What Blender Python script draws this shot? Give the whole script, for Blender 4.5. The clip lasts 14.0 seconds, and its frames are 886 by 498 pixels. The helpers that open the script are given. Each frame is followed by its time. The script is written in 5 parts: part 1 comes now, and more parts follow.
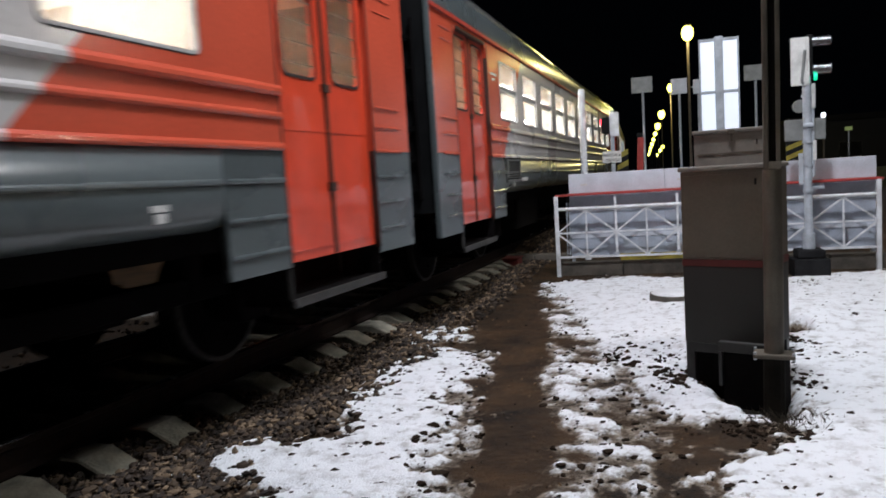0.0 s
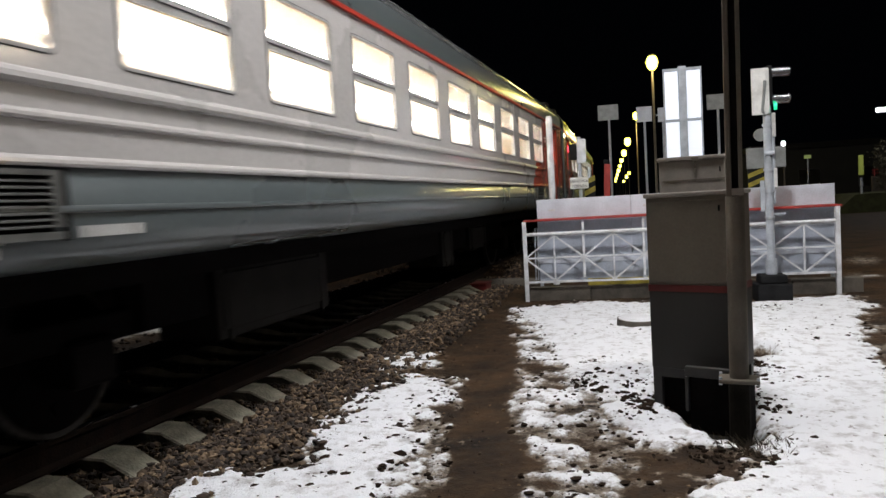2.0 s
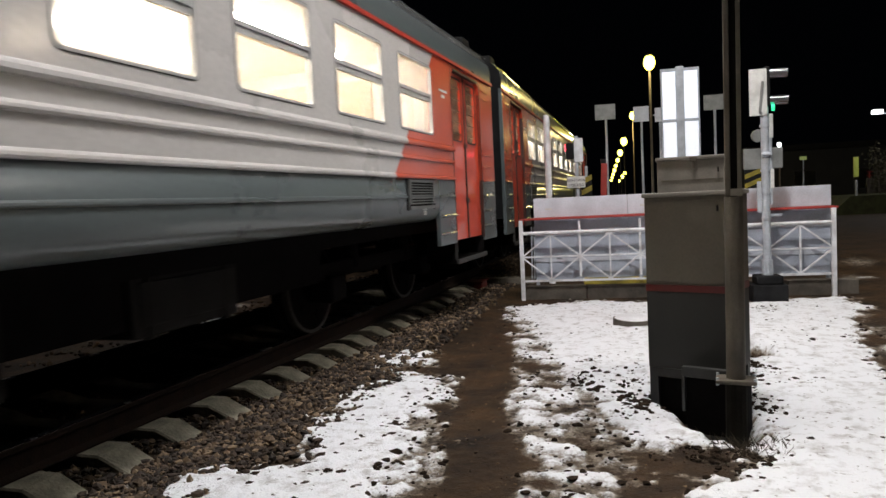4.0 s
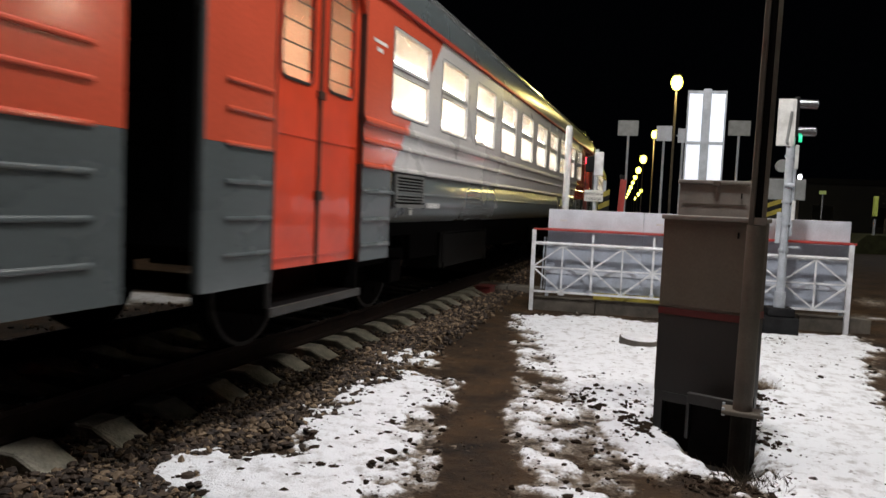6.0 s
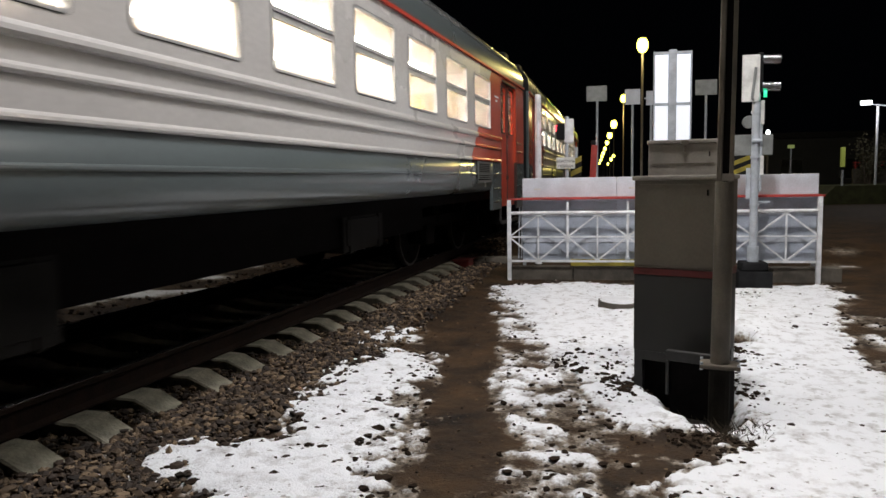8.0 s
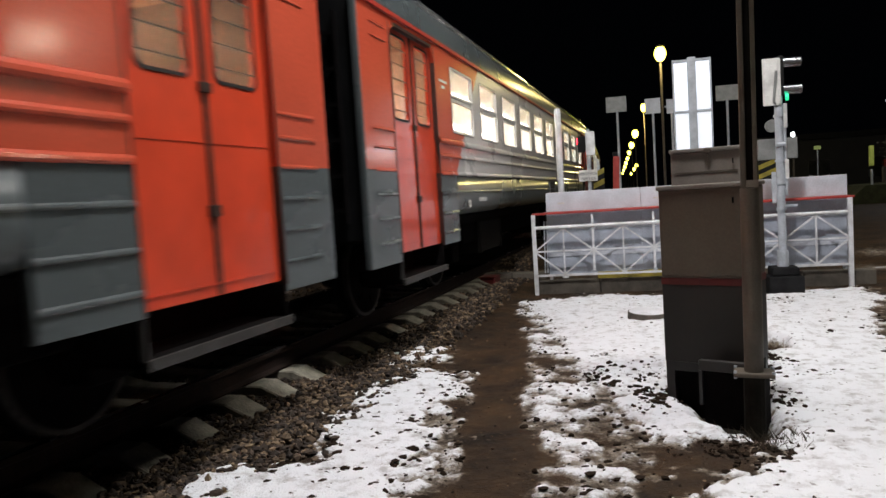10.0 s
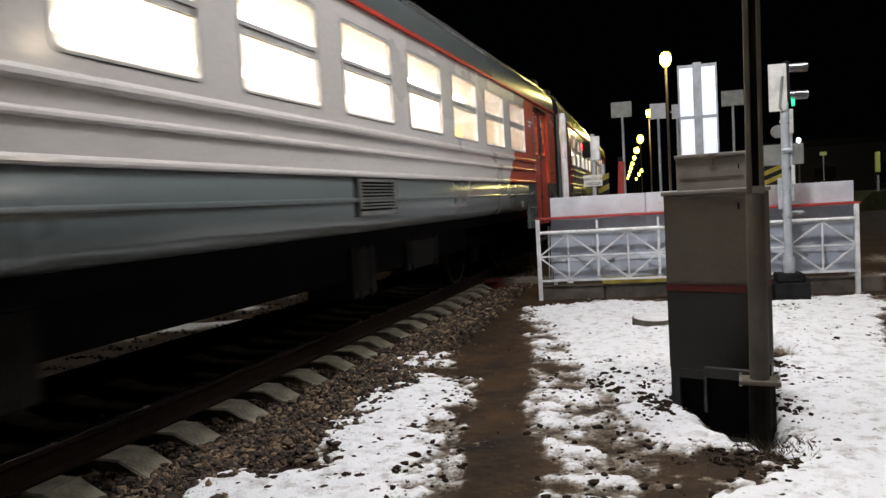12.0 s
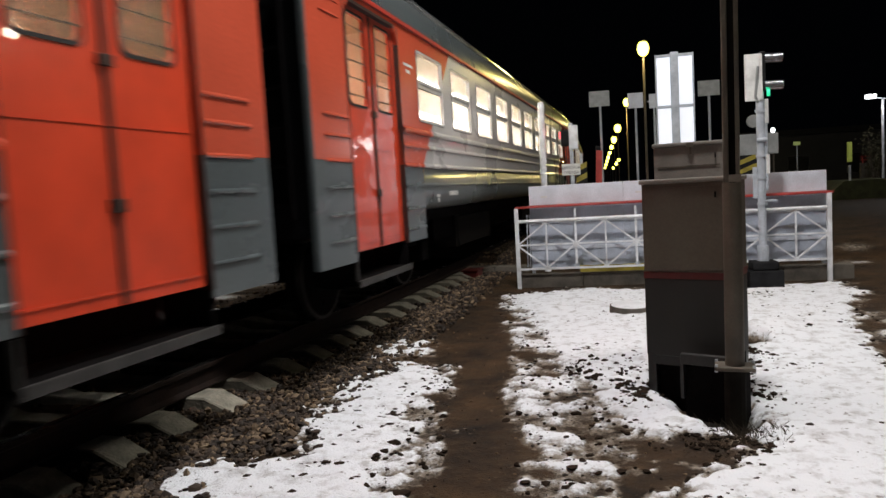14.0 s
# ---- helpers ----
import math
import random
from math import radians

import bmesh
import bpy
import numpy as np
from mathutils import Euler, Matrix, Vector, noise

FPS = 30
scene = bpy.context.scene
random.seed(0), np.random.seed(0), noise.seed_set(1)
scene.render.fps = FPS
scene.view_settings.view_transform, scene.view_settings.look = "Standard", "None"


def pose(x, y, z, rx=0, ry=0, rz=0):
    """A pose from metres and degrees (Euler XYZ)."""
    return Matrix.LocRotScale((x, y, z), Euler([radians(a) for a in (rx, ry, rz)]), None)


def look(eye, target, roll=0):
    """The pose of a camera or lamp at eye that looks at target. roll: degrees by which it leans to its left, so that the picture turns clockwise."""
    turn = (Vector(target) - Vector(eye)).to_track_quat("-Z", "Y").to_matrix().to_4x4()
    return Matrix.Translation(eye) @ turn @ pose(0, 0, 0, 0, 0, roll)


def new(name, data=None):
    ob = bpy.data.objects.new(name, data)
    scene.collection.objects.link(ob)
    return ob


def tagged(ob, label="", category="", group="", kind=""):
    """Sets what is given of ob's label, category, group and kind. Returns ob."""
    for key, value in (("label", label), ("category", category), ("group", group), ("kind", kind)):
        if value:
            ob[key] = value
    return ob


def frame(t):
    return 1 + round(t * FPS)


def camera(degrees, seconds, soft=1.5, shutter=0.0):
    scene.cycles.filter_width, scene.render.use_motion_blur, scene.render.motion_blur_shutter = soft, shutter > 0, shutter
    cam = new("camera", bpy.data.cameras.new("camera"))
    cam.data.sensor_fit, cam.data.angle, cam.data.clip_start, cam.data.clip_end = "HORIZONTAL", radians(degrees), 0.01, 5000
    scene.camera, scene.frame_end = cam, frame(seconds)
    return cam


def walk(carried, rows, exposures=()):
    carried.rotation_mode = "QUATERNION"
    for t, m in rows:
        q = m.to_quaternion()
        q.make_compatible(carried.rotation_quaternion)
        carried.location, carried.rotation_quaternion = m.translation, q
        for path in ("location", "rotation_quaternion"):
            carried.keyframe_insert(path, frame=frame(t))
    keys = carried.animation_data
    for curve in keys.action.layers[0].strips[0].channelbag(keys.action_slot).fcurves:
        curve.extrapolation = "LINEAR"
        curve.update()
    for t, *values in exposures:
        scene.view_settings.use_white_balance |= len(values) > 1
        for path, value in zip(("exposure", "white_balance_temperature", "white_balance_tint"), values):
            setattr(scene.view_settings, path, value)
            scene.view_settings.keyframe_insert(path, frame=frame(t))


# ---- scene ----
cam = camera(63.3, 14.0, soft=1.5, shutter=0.5)
PATH = [
    (0, (-0.077, -0.021, 1.533), (-0.598, 1.988, 1.341), -3.6),
    (0.5, (-0.066, -0.019, 1.536), (-0.540, 2.007, 1.407), -3.5),
    (1, (-0.066, -0.019, 1.539), (-0.543, 2.007, 1.425), -3.6),
    (1.5, (-0.055, 0.003, 1.535), (-0.512, 2.034, 1.430), -3.9),
    (2, (-0.071, 0.007, 1.533), (-0.503, 2.042, 1.407), -3.3),
    (4.5, (-0.102, 0.034, 1.532), (-0.514, 2.074, 1.398), -2.4),
    (5, (-0.127, 0.060, 1.536), (-0.517, 2.106, 1.437), 1.3),
    (5.5, (-0.135, 0.066, 1.532), (-0.606, 2.092, 1.418), 1.9),
    (6, (-0.133, 0.074, 1.536), (-0.578, 2.106, 1.405), 2.5),
    (6.5, (-0.104, 0.079, 1.532), (-0.504, 2.117, 1.359), -0.3),
    (7, (-0.109, 0.057, 1.522), (-0.481, 2.100, 1.333), -1.2),
    (7.5, (-0.117, 0.049, 1.519), (-0.479, 2.091, 1.317), -0.7),
    (8, (-0.110, 0.067, 1.523), (-0.491, 2.106, 1.325), -1.0),
    (8.5, (-0.106, 0.061, 1.534), (-0.512, 2.099, 1.363), -2.4),
    (11, (-0.104, 0.022, 1.537), (-0.560, 2.051, 1.406), -3.7),
    (11.5, (-0.107, 0.036, 1.531), (-0.569, 2.065, 1.410), -3.4),
    (12, (-0.102, 0.058, 1.538), (-0.567, 2.086, 1.408), -3.4),
    (12.5, (-0.106, 0.059, 1.534), (-0.542, 2.093, 1.408), -3.6),
    (13, (-0.105, 0.059, 1.531), (-0.508, 2.099, 1.387), -3.3),
    (13.5, (-0.109, 0.077, 1.529), (-0.499, 2.117, 1.365), -3.4),
    (14, (-0.111, 0.061, 1.533), (-0.516, 2.100, 1.367), -3.3),
]
walk(cam, [(t, look(eye, target, roll)) for t, eye, target, roll in PATH], [(0, -0.03, 5900, 10), (1.2, 0.0, 6050, 10), (2.2, 0.0, 6380, 10), (4.5, 0.04, 6500, 10), (5.6, 0.03, 6480, 10), (7, 0.0, 6450, 10), (11, 0.03, 6420, 10), (14, -0.03, 6480, 10)])

# ---- world and light ----
world = bpy.data.worlds.new("night")
scene.world = world
world.use_nodes = True
wn = world.node_tree.nodes
wn["Background"].inputs[0].default_value = (0.005, 0.006, 0.009, 1)
wn["Background"].inputs[1].default_value = 0.08


def lamp(kind, eye, target, power, colour, size):
    data = bpy.data.lights.new("light", kind)
    data.energy, data.color = power, colour
    if kind == "AREA":
        data.shape, data.size = "DISK", size
    else:
        data.shadow_soft_size = size
    ob = new("light_source", data)
    ob.matrix_world = look(eye, target)
    return ob


# the crossing's own street lamps, out of view: high above the path and far right
lamp("POINT", (0.2, 4.7, 8.5), (0, 4, 0), 2400, (1.0, 0.965, 0.96), 0.6)
# added fill, no known lamp: brightens train side and fence from the right
lamp("POINT", (4.6, 8.0, 9.5), (0, 8, 0), 1250, (1.0, 0.95, 0.88), 1.0)
lamp("POINT", (11.5, 13.0, 6.2), (0, 8, 0), 230, (1.0, 0.82, 0.6), 0.25)
# added light across the line, for the bright snow seen under the cars
lamp("POINT", (-8.2, 11.5, 9.0), (-6, 8, 0), 800, (1.0, 0.93, 0.85), 0.3)


# ---- materials ----
def mat(name, base, rough=0.6, metal=0.0, vary=0.25, scale=6.0, bump=0.15, fine=60.0, emit=None, power=0.0, stain=None, coat=0.0, spec=0.5):
    m = bpy.data.materials.new(name)
    m.use_nodes = True
    nt = m.node_tree
    n, l = nt.nodes, nt.links
    b = n["Principled BSDF"]
    b.inputs["Roughness"].default_value = rough
    b.inputs["Metallic"].default_value = metal
    b.inputs["Coat Weight"].default_value = coat
    b.inputs["Coat Roughness"].default_value = 0.04 if coat > 0.5 else 0.12
    b.inputs["Specular IOR Level"].default_value = spec
    tc = n.new("ShaderNodeTexCoord")
    n1 = n.new("ShaderNodeTexNoise")
    n1.inputs["Scale"].default_value, n1.inputs["Detail"].default_value = scale, 5
    n2 = n.new("ShaderNodeTexNoise")
    n2.inputs["Scale"].default_value, n2.inputs["Detail"].default_value = fine, 3
    for q in (n1, n2):
        l.new(tc.outputs["Object"], q.inputs["Vector"])
    ramp = n.new("ShaderNodeValToRGB")
    dark = stain or tuple(c * (1 - vary) for c in base)
    light = tuple(min(1, c * (1 + vary * 0.5)) for c in base)
    ramp.color_ramp.elements[0].position, ramp.color_ramp.elements[0].color = 0.3, (*dark, 1)
    ramp.color_ramp.elements[1].position, ramp.color_ramp.elements[1].color = 0.62, (*light, 1)
    l.new(n1.outputs["Fac"], ramp.inputs["Fac"])
    mix = n.new("ShaderNodeMix")
    mix.data_type, mix.blend_type = "RGBA", "MULTIPLY"
    mix.inputs["Factor"].default_value = 0.35
    l.new(ramp.outputs["Color"], mix.inputs["A"])
    l.new(n2.outputs["Fac"], mix.inputs["B"])
    l.new(mix.outputs["Result"], b.inputs["Base Color"])
    rr = n.new("ShaderNodeMapRange")
    spread = 0.05 if coat else 0.12
    rr.inputs["To Min"].default_value, rr.inputs["To Max"].default_value = max(0.02, rough - spread), min(1, rough + spread)
    l.new(n1.outputs["Fac"], rr.inputs["Value"])
    l.new(rr.outputs["Result"], b.inputs["Roughness"])
    if bump:
        bp = n.new("ShaderNodeBump")
        bp.inputs["Strength"].default_value, bp.inputs["Distance"].default_value = bump, 0.01
        l.new(n2.outputs["Fac"], bp.inputs["Height"])
        l.new(bp.outputs["Normal"], b.inputs["Normal"])
        l.new(bp.outputs["Normal"], b.inputs["Coat Normal"])
    if emit:
        b.inputs["Emission Color"].default_value = (*emit, 1)
        b.inputs["Emission Strength"].default_value = power
    return m


def plain_glow(name, colour, power):
    m = bpy.data.materials.new(name)
    m.use_nodes = True
    b = m.node_tree.nodes["Principled BSDF"]
    b.inputs["Base Color"].default_value = (*colour, 1)
    b.inputs["Emission Color"].default_value = (*colour, 1)
    b.inputs["Emission Strength"].default_value = power
    return m


def glass_mat(name, tint, rough=0.02, fog=0.0):
    """Window glass; fog is the share of the pane that is misted over and scatters light."""
    m = bpy.data.materials.new(name)
    m.use_nodes = True
    n, l = m.node_tree.nodes, m.node_tree.links
    out = n["Material Output"]
    n.remove(n["Principled BSDF"])
    tr = n.new("ShaderNodeBsdfTransparent")
    tr.inputs["Color"].default_value = (*tint, 1)
    gl = n.new("ShaderNodeBsdfGlossy")
    gl.inputs["Roughness"].default_value = rough
    fr = n.new("ShaderNodeLayerWeight")
    fr.inputs["Blend"].default_value = 0.45
    power = n.new("ShaderNodeMath")
    power.operation = "POWER"
    power.inputs[1].default_value = 4.0
    l.new(fr.outputs["Facing"], power.inputs[0])
    mx = n.new("ShaderNodeMixShader")
    l.new(power.outputs[0], mx.inputs[0])
    tl = n.new("ShaderNodeBsdfTranslucent")
    tl.inputs["Color"].default_value = (*tint, 1)
    mist = n.new("ShaderNodeMixShader")
    q, tc = n.new("ShaderNodeTexNoise"), n.new("ShaderNodeTexCoord")
    q.inputs["Scale"].default_value = 2.5
    l.new(tc.outputs["Object"], q.inputs["Vector"])
    mr = n.new("ShaderNodeMapRange")
    mr.inputs["From Min"].default_value, mr.inputs["From Max"].default_value = 0.3, 0.7
    mr.inputs["To Min"].default_value, mr.inputs["To Max"].default_value = fog * 0.75, min(1, fog * 1.2)
    l.new(q.outputs["Fac"], mr.inputs["Value"])
    l.new(mr.outputs["Result"], mist.inputs[0])
    l.new(tr.outputs[0], mist.inputs[1])
    l.new(tl.outputs[0], mist.inputs[2])
    l.new(mist.outputs[0], mx.inputs[1])
    l.new(gl.outputs[0], mx.inputs[2])
    l.new(mx.outputs[0], out.inputs[0])
    return m


M_RED = mat("red_paint", (0.68, 0.106, 0.053), 0.26, 0, 0.10, 1.0, 0.04, 35, coat=0.4, spec=0.4)
M_DOOR = mat("door_red_paint", (0.80, 0.072, 0.024), 0.35, 0, 0.15, 2.0, 0.5, 3.5, coat=0.9)
M_SILVER = mat("silver_grey_paint", (0.63, 0.61, 0.59), 0.28, 0, 0.07, 0.8, 0.04, 30, coat=0.4)
M_SLATE = mat("slate_grey_paint", (0.105, 0.125, 0.128), 0.28, 0, 0.12, 0.9, 0.05, 30, coat=0.35)
M_ROOF = mat("roof_grey_paint", (0.12, 0.127, 0.126), 0.24, 0, 0.3, 2.0, 0.6, 9, coat=0.7)
M_GUTTER = mat("gutter_red", (0.55, 0.05, 0.03), 0.35, 0, 0.15)
# soot black, deepened to carry the shade under the cars and in gaps
M_BLACK = mat("sooty_shaded_black_metal", (0.007, 0.006, 0.006), 0.8, 0.0, 0.4, 4, 0.3, 40, spec=0.03)
M_SOOT = mat("sooty_end_wall", (0.010, 0.0105, 0.011), 0.6, 0, 0.4, 3, spec=0.1)
# grime tone lowered further for the shade below the floor
M_UNDERBOX = mat("grimy_shaded_underfloor_box", (0.014, 0.013, 0.012), 0.7, 0, 0.5, 4, 0.3, 40, spec=0.1)
M_SEAL = mat("red_brown_rubber", (0.040, 0.018, 0.013), 0.5, 0, 0.3)
M_RUBBER = mat("black_rubber", (0.012, 0.012, 0.012), 0.6, 0, 0.2)
M_STEEL = mat("worn_wheel_steel", (0.045, 0.041, 0.037), 0.55, 0.0, 0.4, 8, spec=0.2)
M_RAILTOP = mat("polished_rail_head", (0.45, 0.43, 0.40), 0.25, 1.0, 0.2, 5)
M_RUST = mat("rusty_rail_side", (0.018, 0.010, 0.007), 0.85, 0.0, 0.5, 9, 0.4, spec=0.2)
M_CREAM = mat("cream_wall_lining", (0.84, 0.81, 0.74), 0.5, 0, 0.1, 3)
M_CEIL = mat("white_car_ceiling", (0.86, 0.83, 0.76), 0.5, 0, 0.08, 3)
M_SEAT = mat("wooden_seat", (0.45, 0.27, 0.10), 0.45, 0, 0.3, 8)
M_TUBE = plain_glow("ceiling_lamp_diffuser", (1.0, 0.97, 0.90), 48.0)
M_DIMTUBE = plain_glow("vestibule_lamp_diffuser", (1.0, 0.84, 0.70), 62.0)
M_GLASS = glass_mat("misted_window_glass", (0.95, 0.95, 0.92), 0.02, 0.42)
M_UPPERGLASS = glass_mat("upper_window_glass", (0.92, 0.91, 0.87), 0.02, 0.22)
M_CLEARGLASS = glass_mat("clear_window_glass", (0.92, 0.92, 0.88), 0.02, 0.12)
M_DOORGLASS = glass_mat("dirty_door_glass", (0.88, 0.72, 0.62), 0.04, 0.10)
M_FRAME = mat("window_frame_metal", (0.56, 0.56, 0.55), 0.35, 0.1, 0.2)
M_LETTER = mat("white_lettering", (0.75, 0.75, 0.72), 0.5)
M_WHITE = mat("white_metal_paint", (0.86, 0.88, 0.92), 0.5, 0, 0.2, 5, 0.1, 60, stain=(0.60, 0.60, 0.60))
M_PANEL = mat("pale_grey_sheet_metal", (0.70, 0.74, 0.81), 0.45, 0, 0.2, 2.5, 0.06, 50)
M_PANELLOW = mat("blue_grey_sheet_metal", (0.50, 0.55, 0.64), 0.45, 0, 0.25, 2.5, 0.06, 50)
M_REDRAIL = mat("chipped_red_rail", (0.40, 0.045, 0.035), 0.5, 0, 0.3, 6, 0.1, 60)
M_CAB = mat("beige_grey_cabinet_paint", (0.118, 0.098, 0.072), 0.55, 0, 0.2, 2.2, 0.08, 60)
M_CABTOP = mat("grey_cabinet_lid", (0.24, 0.215, 0.185), 0.5, 0, 0.25, 4, 0.1, 60)
M_CABLOW = mat("dark_grey_cabinet_paint", (0.020, 0.0185, 0.016), 0.6, 0, 0.3, 3, 0.1, 60)
M_STRIPE = mat("dark_red_stripe", (0.12, 0.010, 0.008), 0.5, 0, 0.2)
M_POLE = mat("weathered_grey_pole", (0.125, 0.105, 0.080), 0.55, 0.1, 0.4, 3, 0.25, 70)
M_POLEDARK = mat("tarred_post", (0.02, 0.018, 0.015), 0.8, 0, 0.4, 6, 0.4, spec=0.03)
M_GALV = mat("galvanised_grey", (0.50, 0.54, 0.59), 0.45, 0.1, 0.25, 6, 0.1)
M_CONC = mat("stained_concrete", (0.115, 0.100, 0.080), 0.85, 0, 0.5, 4, 0.5, 30)
M_SLEEPER = mat("concrete_sleeper", (0.29, 0.27, 0.21), 0.9, 0, 0.45, 7, 0.8, 45)
M_YELLOW = mat("yellow_paint", (0.33, 0.27, 0.03), 0.6, 0, 0.4, 4)
M_BLACKPAINT = mat("black_paint", (0.02, 0.02, 0.02), 0.5, spec=0.03)
M_BOARDGLOW = plain_glow("glow_board_panel", (0.84, 0.88, 0.95), 0.50)
M_SODIUM = plain_glow("lamp_lens_warm", (1.0, 0.90, 0.11), 9.0)
M_COOL = plain_glow("lamp_lens_cool", (0.95, 0.97, 1.0), 4.0)
M_LOUVRE = mat("grey_louvre_metal", (0.19, 0.195, 0.185), 0.35, 0.3, 0.3, 5)
M_STEPLIP = mat("worn_step_metal", (0.050, 0.048, 0.045), 0.5, 0.2, 0.4, 9)
M_LIP = mat("grey_metal_lip", (0.036, 0.035, 0.033), 0.5, 0.2, 0.3)
M_HOOD = mat("shiny_hood_metal", (0.62, 0.64, 0.68), 0.22, 0.9, 0.2, 8)
M_GREEN = plain_glow("green_signal_lens", (0.03, 0.75, 0.35), 0.9)
M_REDGLOW = plain_glow("red_signal_lens", (1.0, 0.03, 0.05), 9.0)
M_SIGNBACK = mat("grey_sign_back", (0.28, 0.29, 0.28), 0.5, 0.3, 0.2, 6)
# pole web set near black to hold the shade inside the channel
M_WEBSHADE = mat("shaded_channel_web", (0.009, 0.007, 0.006), 0.85, 0, 0.4, 8, 0.3, spec=0.1)
M_DRYGRASS = mat("dry_grass", (0.05, 0.038, 0.022), 0.9)
M_FARWALL = mat("dim_plaster", (0.02, 0.02, 0.018), 0.8, 0, 0.4, 1)
M_LEAF = mat("dull_leaves", (0.06, 0.055, 0.03), 0.7, 0, 0.4, 3)
M_BARK = mat("bark", (0.06, 0.045, 0.035), 0.9, 0, 0.4, 8)


# ---- mesh helpers ----
def part(name, bm, material, parent=None, label=""):
    me = bpy.data.meshes.new(name)
    bm.to_mesh(me)
    bm.free()
    me.materials.append(material)
    ob = new(name, me)
    if parent is not None:
        ob.parent = parent
    if label:
        ob["label"] = label
    return ob


def share(name, me, parent, m):
    ob = new(name, me)
    ob.parent = parent
    ob.matrix_basis = m
    return ob


def thing(name, m, label, category, group="", kind=""):
    ob = new(name)
    ob.empty_display_size = 0.1
    ob.matrix_world = m
    return tagged(ob, label, category, group, kind)


def box(bm, x0, x1, y0, y1, z0, z1, bevel=0.0):
    g = bmesh.ops.create_cube(bm, size=1.0)
    vs = g["verts"]
    for v in vs:
        v.co = Vector(((x0 + x1) / 2 + v.co.x * (x1 - x0), (y0 + y1) / 2 + v.co.y * (y1 - y0), (z0 + z1) / 2 + v.co.z * (z1 - z0)))
    if bevel:
        es = list({e for v in vs for e in v.link_edges})
        bmesh.ops.bevel(bm, geom=es, offset=bevel, segments=2, affect="EDGES", profile=0.5)
    return bm


def boxes(*dims, bevel=0.0):
    bm = bmesh.new()
    for d in dims:
        box(bm, *d, bevel=bevel)
    return bm


def rod(bm, a, b, r, seg=10, r2=None):
    a, b = Vector(a), Vector(b)
    d = b - a
    m = Matrix.Translation((a + b) / 2) @ d.to_track_quat("Z", "Y").to_matrix().to_4x4()
    bmesh.ops.create_cone(bm, cap_ends=True, segments=seg, radius1=r, radius2=r if r2 is None else r2, depth=d.length, matrix=m)
    return bm


def rods(*items, seg=10):
    bm = bmesh.new()
    for a, b, r in items:
        rod(bm, a, b, r, seg)
    return bm


def bar(bm, a, b, w):
    """A square bar from a to b."""
    a, b = Vector(a), Vector(b)
    d = b - a
    m = Matrix.Translation((a + b) / 2) @ d.to_track_quat("Z", "Y").to_matrix().to_4x4() @ Matrix.Diagonal((w, w, d.length, 1))
    bmesh.ops.create_cube(bm, size=1.0, matrix=m)
    return bm


def smooth(ob):
    for p in ob.data.polygons:
        p.use_smooth = True
    return ob


def loft(profile, y0, y1, closed=False):
    """A strip: the (x, z) profile drawn out along y."""
    bm = bmesh.new()
    a = [bm.verts.new((x, y0, z)) for x, z in profile]
    b = [bm.verts.new((x, y1, z)) for x, z in profile]
    n = len(profile)
    for i in range(n if closed else n - 1):
        j = (i + 1) % n
        bm.faces.new((a[i], a[j], b[j], b[i]))
    if closed:
        bm.faces.new(a[::-1])
        bm.faces.new(b)
    bmesh.ops.recalc_face_normals(bm, faces=bm.faces)
    return bm


# ---- the curved track: an arc that turns gently to the left ----
X0, PHI, KAP, HALF = -2.821, 0.1279, 0.00306, 1.74
RAIL_TOP = 0.28
CX, CY = X0 - math.cos(PHI) / KAP, math.sin(PHI) / KAP


def track(s, off=0.0, z=0.0):
    """The pose at s metres along the train's side line, off metres to the right of the track's middle."""
    h = PHI - KAP * s
    r = 1 / KAP - HALF + off
    return Matrix.Translation((CX + r * math.cos(h), CY - r * math.sin(h), z)) @ Matrix.Rotation(-h, 4, "Z")


def gone(t):
    """How far the train has come by t seconds."""
    sway = np.interp(t, (0, 0.5, 1.0, 1.5, 2.0, 2.6, 3.5, 4.3, 5, 6.5, 8.7, 10.0, 11, 12, 13, 13.5, 14), (-0.13, 0.01, 0.10, 0.15, 0.18, 0.19, 0.12, 0.03, -0.04, 0.0, -0.02, 0.08, 0.11, 0.13, 0.05, -0.02, -0.08))
    return 3.7231 * t + 0.010337 * t * t + 0.002862 * t ** 3 + float(sway)


def track_x(y):
    """The middle of the track at y."""
    r = 1 / KAP - HALF
    return CX + math.sqrt(r * r - (y - CY) ** 2)




# the cars' own line: straight as it passes the path, then curving
H0, S1, K2, PIVOT = 0.116, 6.0, 0.00335, 6.6


def car_line(s):
    """A point of the cars' middle line on the ground plan."""
    p = track(5.0).translation
    near = min(s, S1) - 5.0
    x, y = p.x + near * math.sin(H0), p.y + near * math.cos(H0)
    if s > S1:
        h = H0 - K2 * (s - S1)
        x, y = x + (math.cos(h) - math.cos(H0)) / K2, y + (math.sin(H0) - math.sin(h)) / K2
    return Vector((x, y, 0.0))


def car_pose(s, z):
    """A car whose two bogies stand on the line, its middle s metres along."""
    a, b = car_line(s - PIVOT), car_line(s + PIVOT)
    m = (a + b) / 2
    return Matrix.Translation((m.x, m.y, z)) @ Matrix.Rotation(-math.atan2(b.x - a.x, b.y - a.y), 4, "Z")


